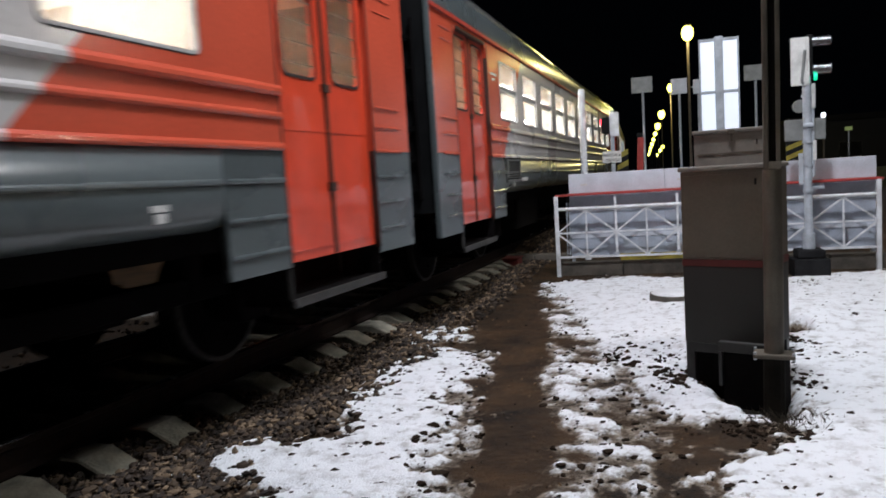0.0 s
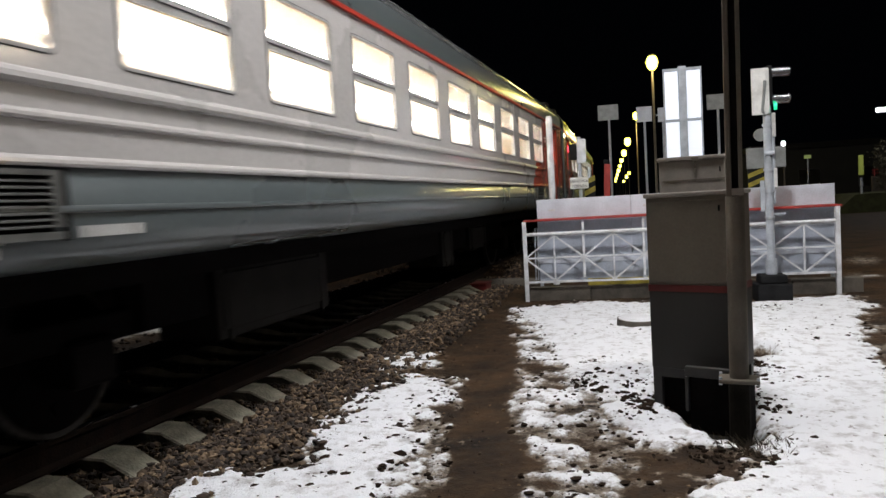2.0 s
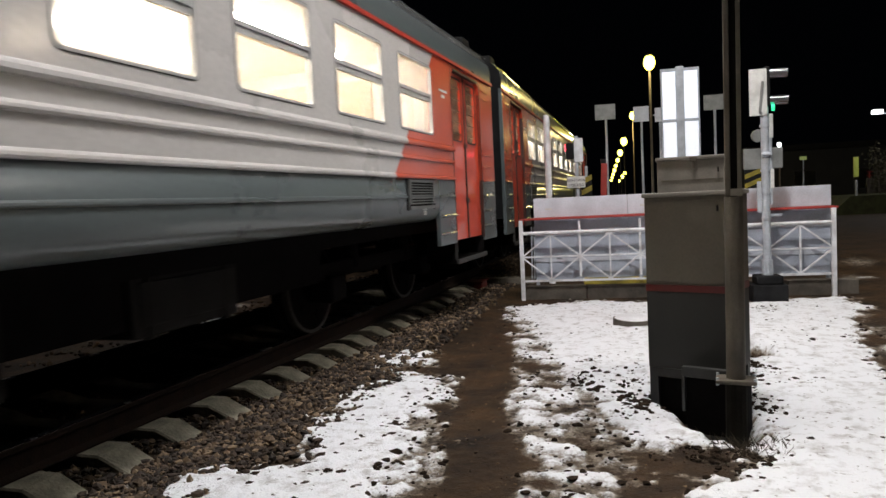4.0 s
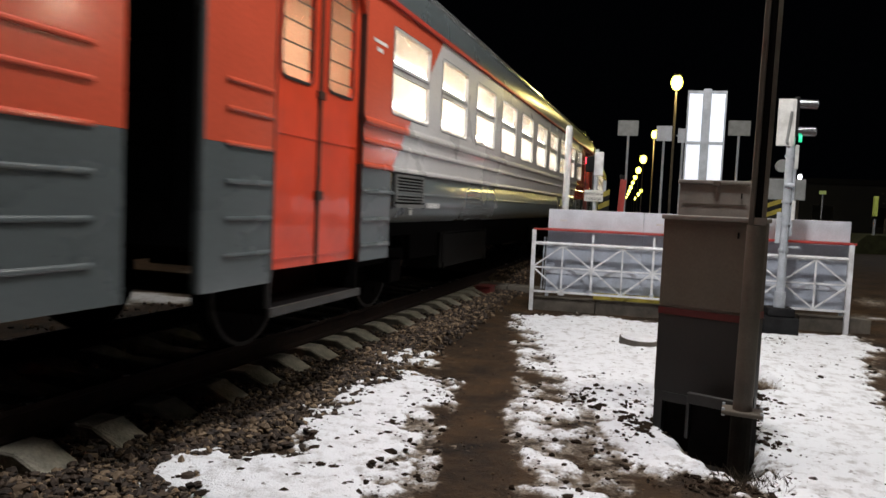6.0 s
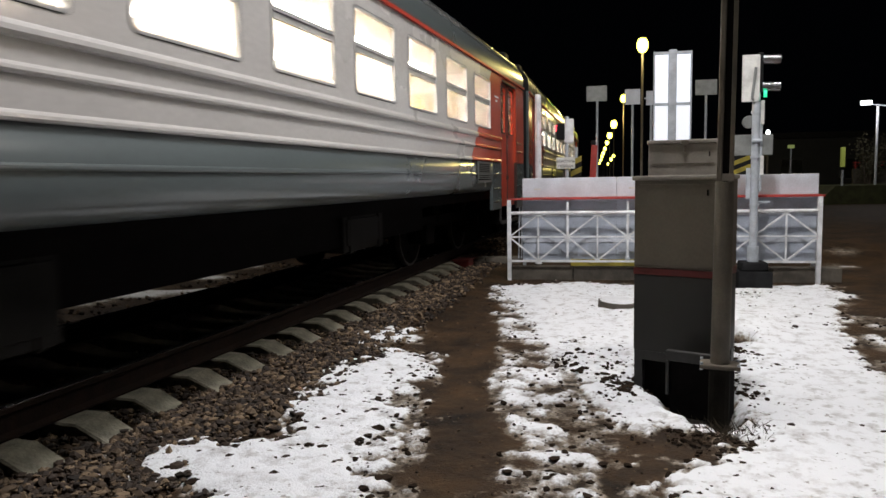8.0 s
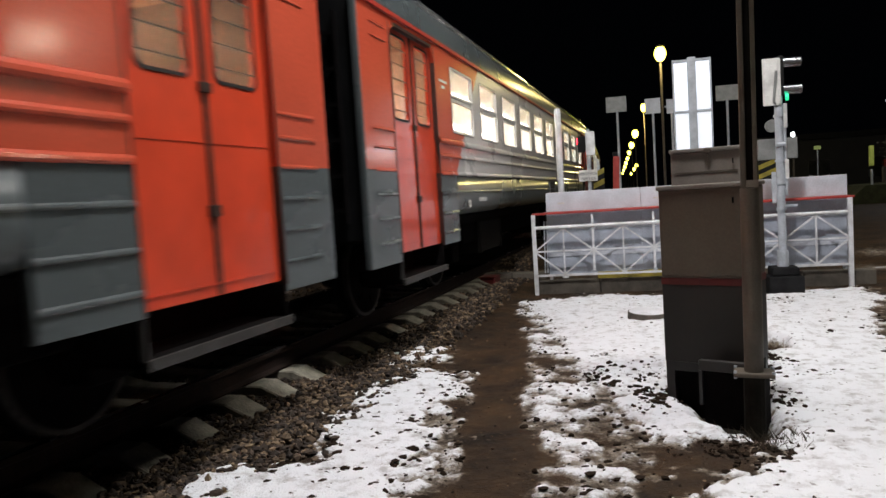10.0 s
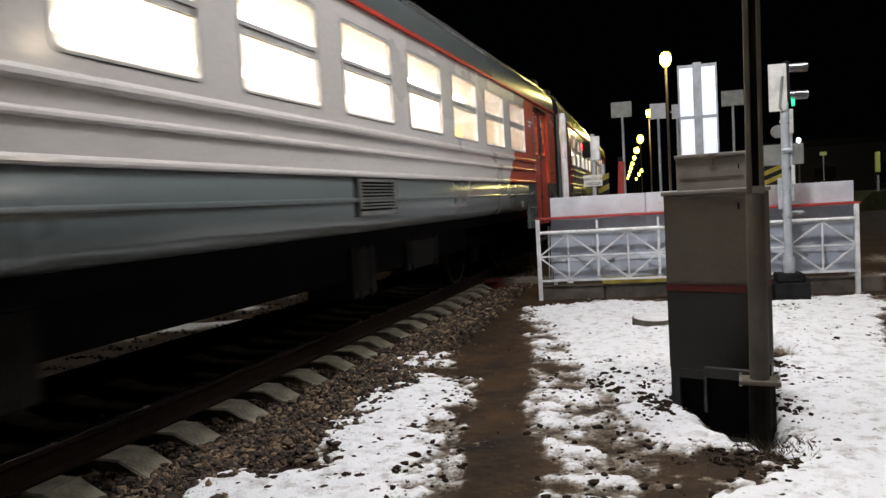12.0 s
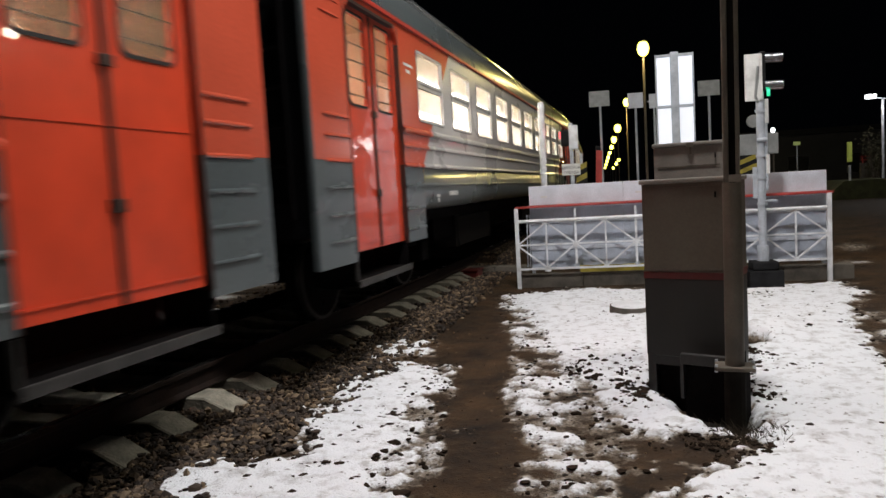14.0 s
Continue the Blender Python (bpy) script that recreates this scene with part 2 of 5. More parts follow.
# ---- ground: one sheet of frozen mud, trodden snow and ballast ----
def poly_dist(px, py, poly):
    """Signed distance to a polygon, positive inside."""
    inside = np.zeros(px.shape, bool)
    best = np.full(px.shape, 1e9)
    for (ax, ay), (bx, by) in zip(poly, poly[1:] + poly[:1]):
        cross = (ay > py) != (by > py)
        with np.errstate(divide="ignore", invalid="ignore"):
            xi = (bx - ax) * (py - ay) / ((by - ay) if by != ay else 1e-9) + ax
        inside ^= cross & (px < xi)
        dx, dy = bx - ax, by - ay
        u = np.clip(((px - ax) * dx + (py - ay) * dy) / (dx * dx + dy * dy + 1e-12), 0, 1)
        best = np.minimum(best, np.hypot(px - ax - u * dx, py - ay - u * dy))
    return np.where(inside, best, -best)


def value_noise(px, py, size, seed):
    """Smooth random values from 0 to 1 over cells of that size."""
    rng = np.random.RandomState(seed)
    tab = rng.rand(256, 256)
    fx, fy = px / size + 1000.3, py / size + 1000.7
    ix, iy = np.floor(fx).astype(int), np.floor(fy).astype(int)
    ux, uy = fx - ix, fy - iy
    ux, uy = ux * ux * (3 - 2 * ux), uy * uy * (3 - 2 * uy)
    g = lambda a, b: tab[a % 256, b % 256]
    return (g(ix, iy) * (1 - ux) + g(ix + 1, iy) * ux) * (1 - uy) + (g(ix, iy + 1) * (1 - ux) + g(ix + 1, iy + 1) * ux) * uy


def fractal(px, py, size, seed, n=4):
    v, a, tot = 0, 1.0, 0
    for i in range(n):
        v, tot = v + a * value_noise(px, py, size / 2 ** i, seed + i), tot + a
        a *= 0.55
    return v / tot


SNOW_LEFT = [(-2.54, 3.38), (-2.62, 3.62), (-2.46, 3.9), (-2.14, 3.9), (-1.85, 4.01), (-1.87, 4.39), (-2.01, 4.56), (-1.94, 4.9), (-1.96, 5.41), (-1.93, 5.87), (-1.72, 6.19), (-1.48, 6.03),
             (-1.47, 5.6), (-1.52, 5.12), (-1.32, 4.48), (-1.26, 4.04), (-1.3, 3.77), (-1.32, 3.33), (-1.35, 2.0), (-1.7, -6.0), (-2.6, -6.0), (-1.95, 2.0), (-1.86, 3.1), (-1.97, 3.23), (-2.13, 3.31), (-2.26, 3.37)]
SNOW_PATCH = [(-2.17, 7.05), (-1.82, 7.2), (-1.70, 6.78), (-1.98, 6.65)]
SNOW_RIGHT = [(-1.3, 10.2), (-0.2, 10.75), (0.7, 10.5), (2.0, 10.4), (3.2, 10.8), (3.35, 10.4), (2.72, 8.3), (2.36, 7.2), (2.28, 6.0), (2.2, 4.5), (1.85, 3.2), (1.8, -6.0),
              (1.2, -6.0), (0.9, 2.0), (0.35, 3.2), (0.4, 3.74), (0.82, 4.33), (0.6, 4.5), (0.15, 4.46), (-0.15, 4.5), (-0.40, 4.9), (-0.54, 5.5), (-0.57, 6.3), (-0.85, 7.9), (-1.2, 9.8)]
CHUNK = [(-0.04, 4.13), (0.11, 4.15), (0.12, 4.0), (0.0, 3.95)]
PIT_B = [(1.36, 7.3), (1.53, 7.2), (1.5, 6.88), (1.24, 6.86)]
PIT_C = [(1.10, 6.40), (1.27, 6.36), (1.22, 6.14), (1.06, 6.14)]
PIT = [(0.34, 5.7), (0.46, 5.0), (0.62, 4.62), (0.82, 4.58), (0.92, 4.85), (0.99, 5.4), (0.8, 6.0), (0.5, 6.0)]
TRODDEN = [(-0.9, 7.0), (-0.2, 6.3), (0.25, 5.6), (0.2, 4.4), (-0.4, 4.7), (-0.8, 5.4)]
SMEAR = [(-0.75, 4.3), (0.1, 4.0), (0.7, 3.7), (0.8, 2.0), (-0.65, 2.0)]
SLUSH = [(-1.6, 5.9), (-1.35, 5.6), (-1.2, 4.9), (-0.98, 4.2), (-0.85, 3.2), (-0.8, 2.0), (-1.3, 2.0), (-1.45, 4.2)]

SLUSH_MID = [(-0.88, 6.6), (-0.4, 6.4), (-0.2, 4.7), (0.1, 3.9), (0.1, 2.0), (-0.6, 2.0), (-0.62, 4.4), (-0.78, 5.4)]
SLUSH_EDGE = [(2.65, 8.6), (3.7, 9.2), (3.9, 4.0), (3.2, 2.0), (1.25, 2.0), (1.35, 4.2), (1.7, 5.3), (2.15, 6.9)]


TRAMPLED = [(-1.2, 9.6), (-0.8, 9.2), (-0.42, 7.2), (-0.12, 5.7), (0.12, 4.6), (0.1, 3.6), (-0.7, 3.3), (-0.82, 5.5), (-1.02, 8.0)]


def snow_cover(px, py):
    """How much snow lies at a place, about 0.5 at its edge."""
    rough = fractal(px, py, 0.42, 11, 5) - 0.5
    fine = fractal(px, py, 0.11, 31, 3) - 0.5
    d = np.maximum.reduce([poly_dist(px, py, SNOW_LEFT) + 0.05, poly_dist(px, py, SNOW_PATCH) - 0.02, poly_dist(px, py, SNOW_RIGHT), poly_dist(px, py, CHUNK)])
    c = 0.5 + np.clip(d, -0.5, 0.26) * 2.0 + rough * 1.0 + fine * 0.95 + (fractal(px, py, 0.05, 131, 2) - 0.5) * 0.5
    # trodden places where mud shows through
    tr = poly_dist(px, py, TRODDEN)
    c -= np.clip(tr * 1.8 + 0.1, 0, 0.55) * np.clip(0.35 + 2.2 * (fractal(px, py, 0.5, 211, 3) - 0.42), 0, 1)
    band = np.clip(poly_dist(px, py, TRAMPLED) / 0.10 + 0.3, 0, 1) * 0.62
    c = c * (1 - band) + band * (0.45 - 0.12 * np.clip(5.3 - py, 0, 1) + 1.35 * (fractal(px, py, 0.26, 411, 5) - 0.5))
    sm = poly_dist(px, py, SMEAR)
    c = np.where((sm > 0) & (c < 0.45), np.maximum(c, np.clip(0.16 + 0.5 * (fractal(px, py, 0.22, 77, 4) - 0.36), 0, 0.46)), c)
    c = np.where(poly_dist(px, py, SLUSH) > 0, np.maximum(c, 0.37 + 0.85 * (fractal(px, py, 0.2, 177, 4) - 0.5)), c)
    sl = np.clip(poly_dist(px, py, SLUSH_MID) / 0.12, 0, 1)
    c = np.where(sl > 0, np.maximum(c, 0.45 * sl + 1.05 * (fractal(px, py, 0.15, 277, 5) - 0.5)), c)
    sl = np.clip(poly_dist(px, py, SLUSH_EDGE) / 0.35, 0, 1)
    c = c - 0.36 * sl * np.clip(0.4 + 2.0 * (fractal(px, py, 0.6, 311, 4) - 0.4), 0, 1)
    c = np.where(sl > 0, np.maximum(c, 0.37 * sl + 0.9 * (fractal(px, py, 0.3, 377, 4) - 0.5)), c)
    c -= np.clip(poly_dist(px, py, PIT) * 4 + 0.4 + rough * 1.6 + fine, 0, 2)
    for hole in (PIT_B, PIT_C):
        c -= np.clip(poly_dist(px, py, hole) * 9 + 0.3 + rough * 1.5 + fine, 0, 1.2)
    # the far side of the line and the strip beyond the crossing
    off = px - np.vectorize(track_x)(np.clip(py, -60, 150))
    far = np.clip(1.0 - np.abs(off + 3.0), -1, 1) * 0.5 + (fractal(px, py, 0.9, 53, 4) - 0.5) * 2.4
    far -= np.clip((8.2 - py) / 0.8, 0, 1.5)
    c = np.where(off < -1.8, far + 0.15, c)
    c = np.where((px > 3.7) & (py > 9), 0.1 + (fractal(px, py * 2.2, 1.1, 91, 4) - 0.42) * 2.2 * np.clip(1 - np.abs(py - 13 - 0.12 * (px - 3.7)) / 2.2, 0, 1), c)
    c = np.where((py > 10.95) & (px < 3.7) & (off > -1.8), 0.0, c)
    return c


def ground_height(px, py):
    off = px - np.vectorize(track_x)(np.clip(py, -60, 150))
    z = (fractal(px, py, 1.6, 5, 3) - 0.5) * 0.05
    z = z - 0.02 + 0.015 * np.clip((2.5 - np.abs(off)) / 0.7, 0, 1)
    z -= np.clip(poly_dist(px, py, PIT) * 0.8 + 0.05 + (fractal(px, py, 0.3, 15, 4) - 0.5) * 0.16, 0, 0.16) + np.clip(np.maximum(poly_dist(px, py, PIT_B), poly_dist(px, py, PIT_C)) * 1.2 + 0.03, 0, 0.12)
    # a low mound of snow behind the pole
    z += 0.10 * np.exp(-((px - 1.55) ** 2 + ((py - 7.6) / 1.4) ** 2) / 0.16)
    # the crossing's road is level with the rails
    road = np.clip((py - 13.4) / 1.0, 0, 1) * np.clip((24 - py) / 0.6, 0, 1)
    z = z * (1 - road) + road * 0.20
    return z


def spaced(lo, hi, fine_lo, fine_hi, step, grow=1.22):
    mid = list(np.arange(fine_lo, fine_hi + step / 2, step))
    a, s = [], step
    x = fine_lo
    while x > lo:
        s = min(s * grow, 60)
        x -= s
        a.append(x)
    b, s = [], step
    x = fine_hi
    while x < hi:
        s = min(s * grow, 60)
        x += s
        b.append(x)
    return np.array(a[::-1] + mid + b)


gx = spaced(-700, 700, -3.2, 3.9, 0.05)
gx = np.sort(np.concatenate([gx[(gx < -2.75) | (gx > 1.7)], np.arange(-2.75, 1.7, 0.021)]))
gy = spaced(-500, 900, 2.5, 11.6, 0.045)
gy = np.sort(np.concatenate([gy[(gy < -8) | (gy > 6.5)], np.arange(-8, 2.49, 0.09), np.arange(2.49, 6.5, 0.024)]))
PX, PY = np.meshgrid(gx, gy)
cover = snow_cover(PX, PY)
snow = np.clip((cover - 0.42) / 0.16, 0, 1)
PZ = ground_height(PX, PY) + snow * 0.018 + np.clip(cover - 0.5, 0, 0.6) * 0.03 + (fractal(PX, PY, 0.16, 63, 3) - 0.5) * 0.022
ny, nx = PX.shape
verts = np.stack([PX, PY, PZ], -1).reshape(-1, 3)
idx = np.arange(ny * nx).reshape(ny, nx)
quads = np.stack([idx[:-1, :-1], idx[:-1, 1:], idx[1:, 1:], idx[1:, :-1]], -1).reshape(-1, 4)
me = bpy.data.meshes.new("ground")
me.from_pydata(verts.tolist(), [], quads.tolist())
att = me.attributes.new("snow", "FLOAT", "POINT")
att.data.foreach_set("value", np.clip((cover - 0.22) / 0.46, 0, 1).reshape(-1).astype(np.float32))
for p in me.polygons:
    p.use_smooth = True
ground = tagged(new("ground", me), "frozen brown mud path between patches of trodden snow", "ground", kind="structure")


def ground_material():
    m = bpy.data.materials.new("mud_and_snow")
    m.use_nodes = True
    n, l = m.node_tree.nodes, m.node_tree.links
    b = n["Principled BSDF"]
    tc = n.new("ShaderNodeTexCoord")
    at = n.new("ShaderNodeAttribute")
    at.attribute_name = "snow"

    def noise_node(scale, detail=5, rough=0.6):
        q = n.new("ShaderNodeTexNoise")
        q.inputs["Scale"].default_value, q.inputs["Detail"].default_value, q.inputs["Roughness"].default_value = scale, detail, rough
        l.new(tc.outputs["Object"], q.inputs["Vector"])
        return q

    def ramp_node(src, p0, c0, p1, c1):
        r = n.new("ShaderNodeValToRGB")
        r.color_ramp.elements[0].position, r.color_ramp.elements[0].color = p0, (*c0, 1)
        r.color_ramp.elements[1].position, r.color_ramp.elements[1].color = p1, (*c1, 1)
        l.new(src, r.inputs["Fac"])
        return r

    mid, fine, grit = noise_node(14), noise_node(70, 4), noise_node(34, 6, 0.75)
    tone = noise_node(1.6, 8, 0.75)
    mud = ramp_node(tone.outputs["Fac"], 0.36, (0.006, 0.0036, 0.0020), 0.64, (0.066, 0.036, 0.0150))
    patchy = noise_node(5.5, 6, 0.7)
    clean = ramp_node(patchy.outputs["Fac"], 0.26, (0.52, 0.51, 0.51), 0.48, (0.88, 0.90, 0.93))
    # dark crumbs of earth and shallow grey thaw spots in the snow
    crumb = noise_node(19, 3, 0.55)
    speck = ramp_node(crumb.outputs["Fac"], 0.635, (1, 1, 1), 0.70, (0.14, 0.10, 0.07))
    thaw = noise_node(7.5, 4, 0.6)
    grey = ramp_node(thaw.outputs["Fac"], 0.56, (1, 1, 1), 0.70, (0.42, 0.39, 0.36))
    dirty = n.new("ShaderNodeMix")
    dirty.data_type, dirty.blend_type = "RGBA", "MULTIPLY"
    dirty.inputs["Factor"].default_value = 1.0
    l.new(speck.outputs["Color"], dirty.inputs["A"])
    l.new(grey.outputs["Color"], dirty.inputs["B"])
    snowc = n.new("ShaderNodeMix")
    snowc.data_type, snowc.blend_type = "RGBA", "MULTIPLY"
    snowc.inputs["Factor"].default_value = 0.6
    l.new(clean.outputs["Color"], snowc.inputs["A"])
    l.new(dirty.outputs["Result"], snowc.inputs["B"])
    slush = ramp_node(mid.outputs["Fac"], 0.34, (0.042, 0.028, 0.016), 0.66, (0.34, 0.29, 0.23))
    # grit breaks up the edges: mud, then thin dirty slush, then snow
    add = n.new("ShaderNodeMath")
    add.operation = "MULTIPLY_ADD"
    l.new(grit.outputs["Fac"], add.inputs[0])
    add.inputs[1].default_value = 1.1
    l.new(at.outputs["Fac"], add.inputs[2])

    def step_node(lo, hi):
        q = n.new("ShaderNodeMapRange")
        q.inputs["From Min"].default_value, q.inputs["From Max"].default_value = lo, hi
        l.new(add.outputs[0], q.inputs["Value"])
        return q

    wet, edge = step_node(0.74, 1.02), step_node(1.05, 1.38)
    mz = n.new("ShaderNodeMix")
    mz.data_type = "RGBA"
    l.new(wet.outputs["Result"], mz.inputs["Factor"])
    l.new(mud.outputs["Color"], mz.inputs["A"])
    l.new(slush.outputs["Color"], mz.inputs["B"])
    mx = n.new("ShaderNodeMix")
    mx.data_type = "RGBA"
    l.new(edge.outputs["Result"], mx.inputs["Factor"])
    l.new(mz.outputs["Result"], mx.inputs["A"])
    l.new(snowc.outputs["Result"], mx.inputs["B"])
    l.new(mx.outputs["Result"], b.inputs["Base Color"])
    rg = n.new("ShaderNodeMapRange")
    rg.inputs["To Min"].default_value, rg.inputs["To Max"].default_value = 0.7, 0.85
    b.inputs["Specular IOR Level"].default_value = 0.25
    l.new(edge.outputs["Result"], rg.inputs["Value"])
    l.new(rg.outputs["Result"], b.inputs["Roughness"])
    bp = n.new("ShaderNodeBump")
    bp.inputs["Strength"].default_value, bp.inputs["Distance"].default_value = 0.7, 0.025
    mixh = n.new("ShaderNodeMath")
    mixh.operation = "ADD"
    l.new(mid.outputs["Fac"], mixh.inputs[0])
    l.new(fine.outputs["Fac"], mixh.inputs[1])
    l.new(mixh.outputs[0], bp.inputs["Height"])
    l.new(bp.outputs["Normal"], b.inputs["Normal"])
    return m


me.materials.append(ground_material())


def stone_material():
    m = bpy.data.materials.new("crushed_stone")
    m.use_nodes = True
    n, l = m.node_tree.nodes, m.node_tree.links
    b = n["Principled BSDF"]
    b.inputs["Roughness"].default_value = 0.8
    g = n.new("ShaderNodeNewGeometry")
    r = n.new("ShaderNodeValToRGB")
    r.color_ramp.elements[0].color = (0.016, 0.010, 0.006, 1)
    r.color_ramp.elements[1].color = (0.30, 0.210, 0.125, 1)
    e = r.color_ramp.elements.new(0.6)
    e.color = (0.066, 0.041, 0.024, 1)
    l.new(g.outputs["Random Per Island"], r.inputs["Fac"])
    tc, q = n.new("ShaderNodeTexCoord"), n.new("ShaderNodeTexNoise")
    q.inputs["Scale"].default_value, q.inputs["Detail"].default_value = 45, 4
    l.new(tc.outputs["Object"], q.inputs["Vector"])
    mx = n.new("ShaderNodeMix")
    mx.data_type, mx.blend_type = "RGBA", "MULTIPLY"
    mx.inputs["Factor"].default_value = 0.6
    l.new(r.outputs["Color"], mx.inputs["A"])
    l.new(q.outputs["Fac"], mx.inputs["B"])
    l.new(mx.outputs["Result"], b.inputs["Base Color"])
    return m


M_STONE = stone_material()
M_CLOD = mat("dark_earth_clod", (0.030, 0.020, 0.013), 0.9, 0, 0.5, 9, 0.4, 60, spec=0.1)


def scatter(name, pts, sizes, label, category, seed, flat=0.8, stuff=None):
    """Many loose stones: jittered icosahedra in one mesh."""
    rng = np.random.RandomState(seed)
    bm = bmesh.new()
    bmesh.ops.create_icosphere(bm, subdivisions=1, radius=1.0)
    base = np.array([v.co[:] for v in bm.verts])
    tri = np.array([[v.index for v in f.verts] for f in bm.faces])
    bm.free()
    n, k = len(pts), len(base)
    v = base[None] * (0.55 + 0.75 * rng.rand(n, k, 1)) * (sizes[:, None, None] * (0.6 + 0.7 * rng.rand(n, 1, 3)))
    a = rng.rand(n) * 6.283
    c, s = np.cos(a)[:, None], np.sin(a)[:, None]
    v = np.stack([v[..., 0] * c - v[..., 1] * s, v[..., 0] * s + v[..., 1] * c, v[..., 2] * flat], -1) + pts[:, None]
    f = tri[None] + (np.arange(n) * k)[:, None, None]
    me = bpy.data.meshes.new(name)
    me.from_pydata(v.reshape(-1, 3).tolist(), [], f.reshape(-1, 3).tolist())
    me.materials.append(stuff or M_STONE)
    return tagged(new(name, me), label, category, kind="stuff")


def ballast_points(n, s0, s1, o0, o1, seed, power=1.0):
    rng = np.random.RandomState(seed)
    s = s0 + (s1 - s0) * rng.rand(n) ** power
    o = o0 + (o1 - o0) * rng.rand(n)
    h, r = PHI - KAP * s, 1 / KAP - HALF + o
    x, y = CX + r * np.cos(h), CY - r * np.sin(h)
    return np.stack([x, y, ground_height(x, y) + 0.008 + 0.02 * rng.rand(n)], -1), rng


SL0, SLP = 3.36, 0.53


def clear_of_sleepers(p):
    """True for stones that do not lie on a sleeper."""
    r = np.hypot(p[:, 0] - CX, p[:, 1] - CY)
    s = (PHI - np.arctan2(CY - p[:, 1], p[:, 0] - CX)) / KAP
    u = np.abs((s - SL0 + SLP / 2) % SLP - SLP / 2)
    return (u > 0.15) | (r - 1 / KAP + HALF > 1.24)


pts, rng = ballast_points(32000, 1.6, 19, 0.85, 2.6, 3, 1.4)
reach = np.hypot(pts[:, 0] - CX, pts[:, 1] - CY) - 1 / KAP + HALF
keep = (snow_cover(pts[:, 0], pts[:, 1]) < 0.62) & (rng.rand(len(pts)) < np.clip((2.50 - 0.055 * pts[:, 1] - reach) / 0.45, 0, 1)) & clear_of_sleepers(pts)
pts = pts[keep]
scatter("ballast", pts, 0.011 + 0.027 * rng.rand(len(pts)) ** 2.0, "dark crushed-stone ballast along the rails", "ballast", 5)
pts, rng = ballast_points(6000, 1.0, 30, -2.6, 0.85, 7, 1.2)
pts = pts[clear_of_sleepers(pts)]
scatter("ballast", pts, 0.018 + 0.022 * rng.rand(len(pts)), "dark crushed-stone ballast between the rails", "ballast", 8)
rng = np.random.RandomState(21)
cx, cy = -2.6 + 6.0 * rng.rand(17000), 2.4 + 8.4 * rng.rand(17000) ** 1.6
cv = snow_cover(cx, cy)
ok = (cv > 0.40) & (rng.rand(17000) < np.clip(1.15 - cv * 1.0, 0.06, 0.7))
cx, cy = cx[ok], cy[ok]
cz = ground_height(cx, cy) + np.clip((snow_cover(cx, cy) - 0.42) / 0.16, 0, 1) * 0.02 + 0.004
scatter("clods", np.stack([cx, cy, cz], -1), 0.005 + 0.026 * rng.rand(len(cx)) ** 3, "dark clods and pebbles on the snow", "pebbles", 22, 0.5, M_CLOD)

px, py = rng.normal(0.78, 0.26, 700), rng.normal(4.42, 0.15, 700)
scatter("clods", np.stack([px, py, ground_height(px, py) + 0.01], -1), 0.004 + 0.020 * rng.rand(700) ** 3, "dark clods and debris round the pole's pit", "clods", 23, 0.6, M_CLOD)

px = np.concatenate([rng.normal(0.20, 0.08, 90), rng.normal(1.20, 0.09, 120), rng.normal(1.05, 0.07, 90), rng.normal(-0.02, 0.2, 120)])
py = np.concatenate([rng.normal(5.3, 0.16, 90), rng.normal(6.45, 0.22, 120), rng.normal(5.45, 0.2, 90), rng.normal(5.9, 0.25, 120)])
scatter("clods", np.stack([px, py, ground_height(px, py) + 0.035], -1), 0.006 + 0.030 * rng.rand(len(px)) ** 2.6, "dark clods of earth thrown up beside the cabinet", "clods", 25, 0.6, M_CLOD)
px, py = rng.normal(-1.60, 0.26, 640), 2.6 + 3.6 * rng.rand(640)
ok = snow_cover(px, py) > 0.45
px, py = px[ok], py[ok]
scatter("clods", np.stack([px, py, ground_height(px, py) + 0.02], -1), 0.010 + 0.030 * rng.rand(len(px)) ** 2.2, "dark clods trodden into the snow beside the path", "clods", 27, 0.45, M_CLOD)
px, py = -2.0 + 3.2 * rng.rand(2600), 2.4 + 7.6 * rng.rand(2600) ** 1.5
ok = snow_cover(px, py) < 0.42
px, py = px[ok], py[ok]
scatter("clods", np.stack([px, py, ground_height(px, py) + 0.004], -1), 0.003 + 0.012 * rng.rand(len(px)) ** 3, "small pale pebbles and clods on the mud path", "pebbles", 24)

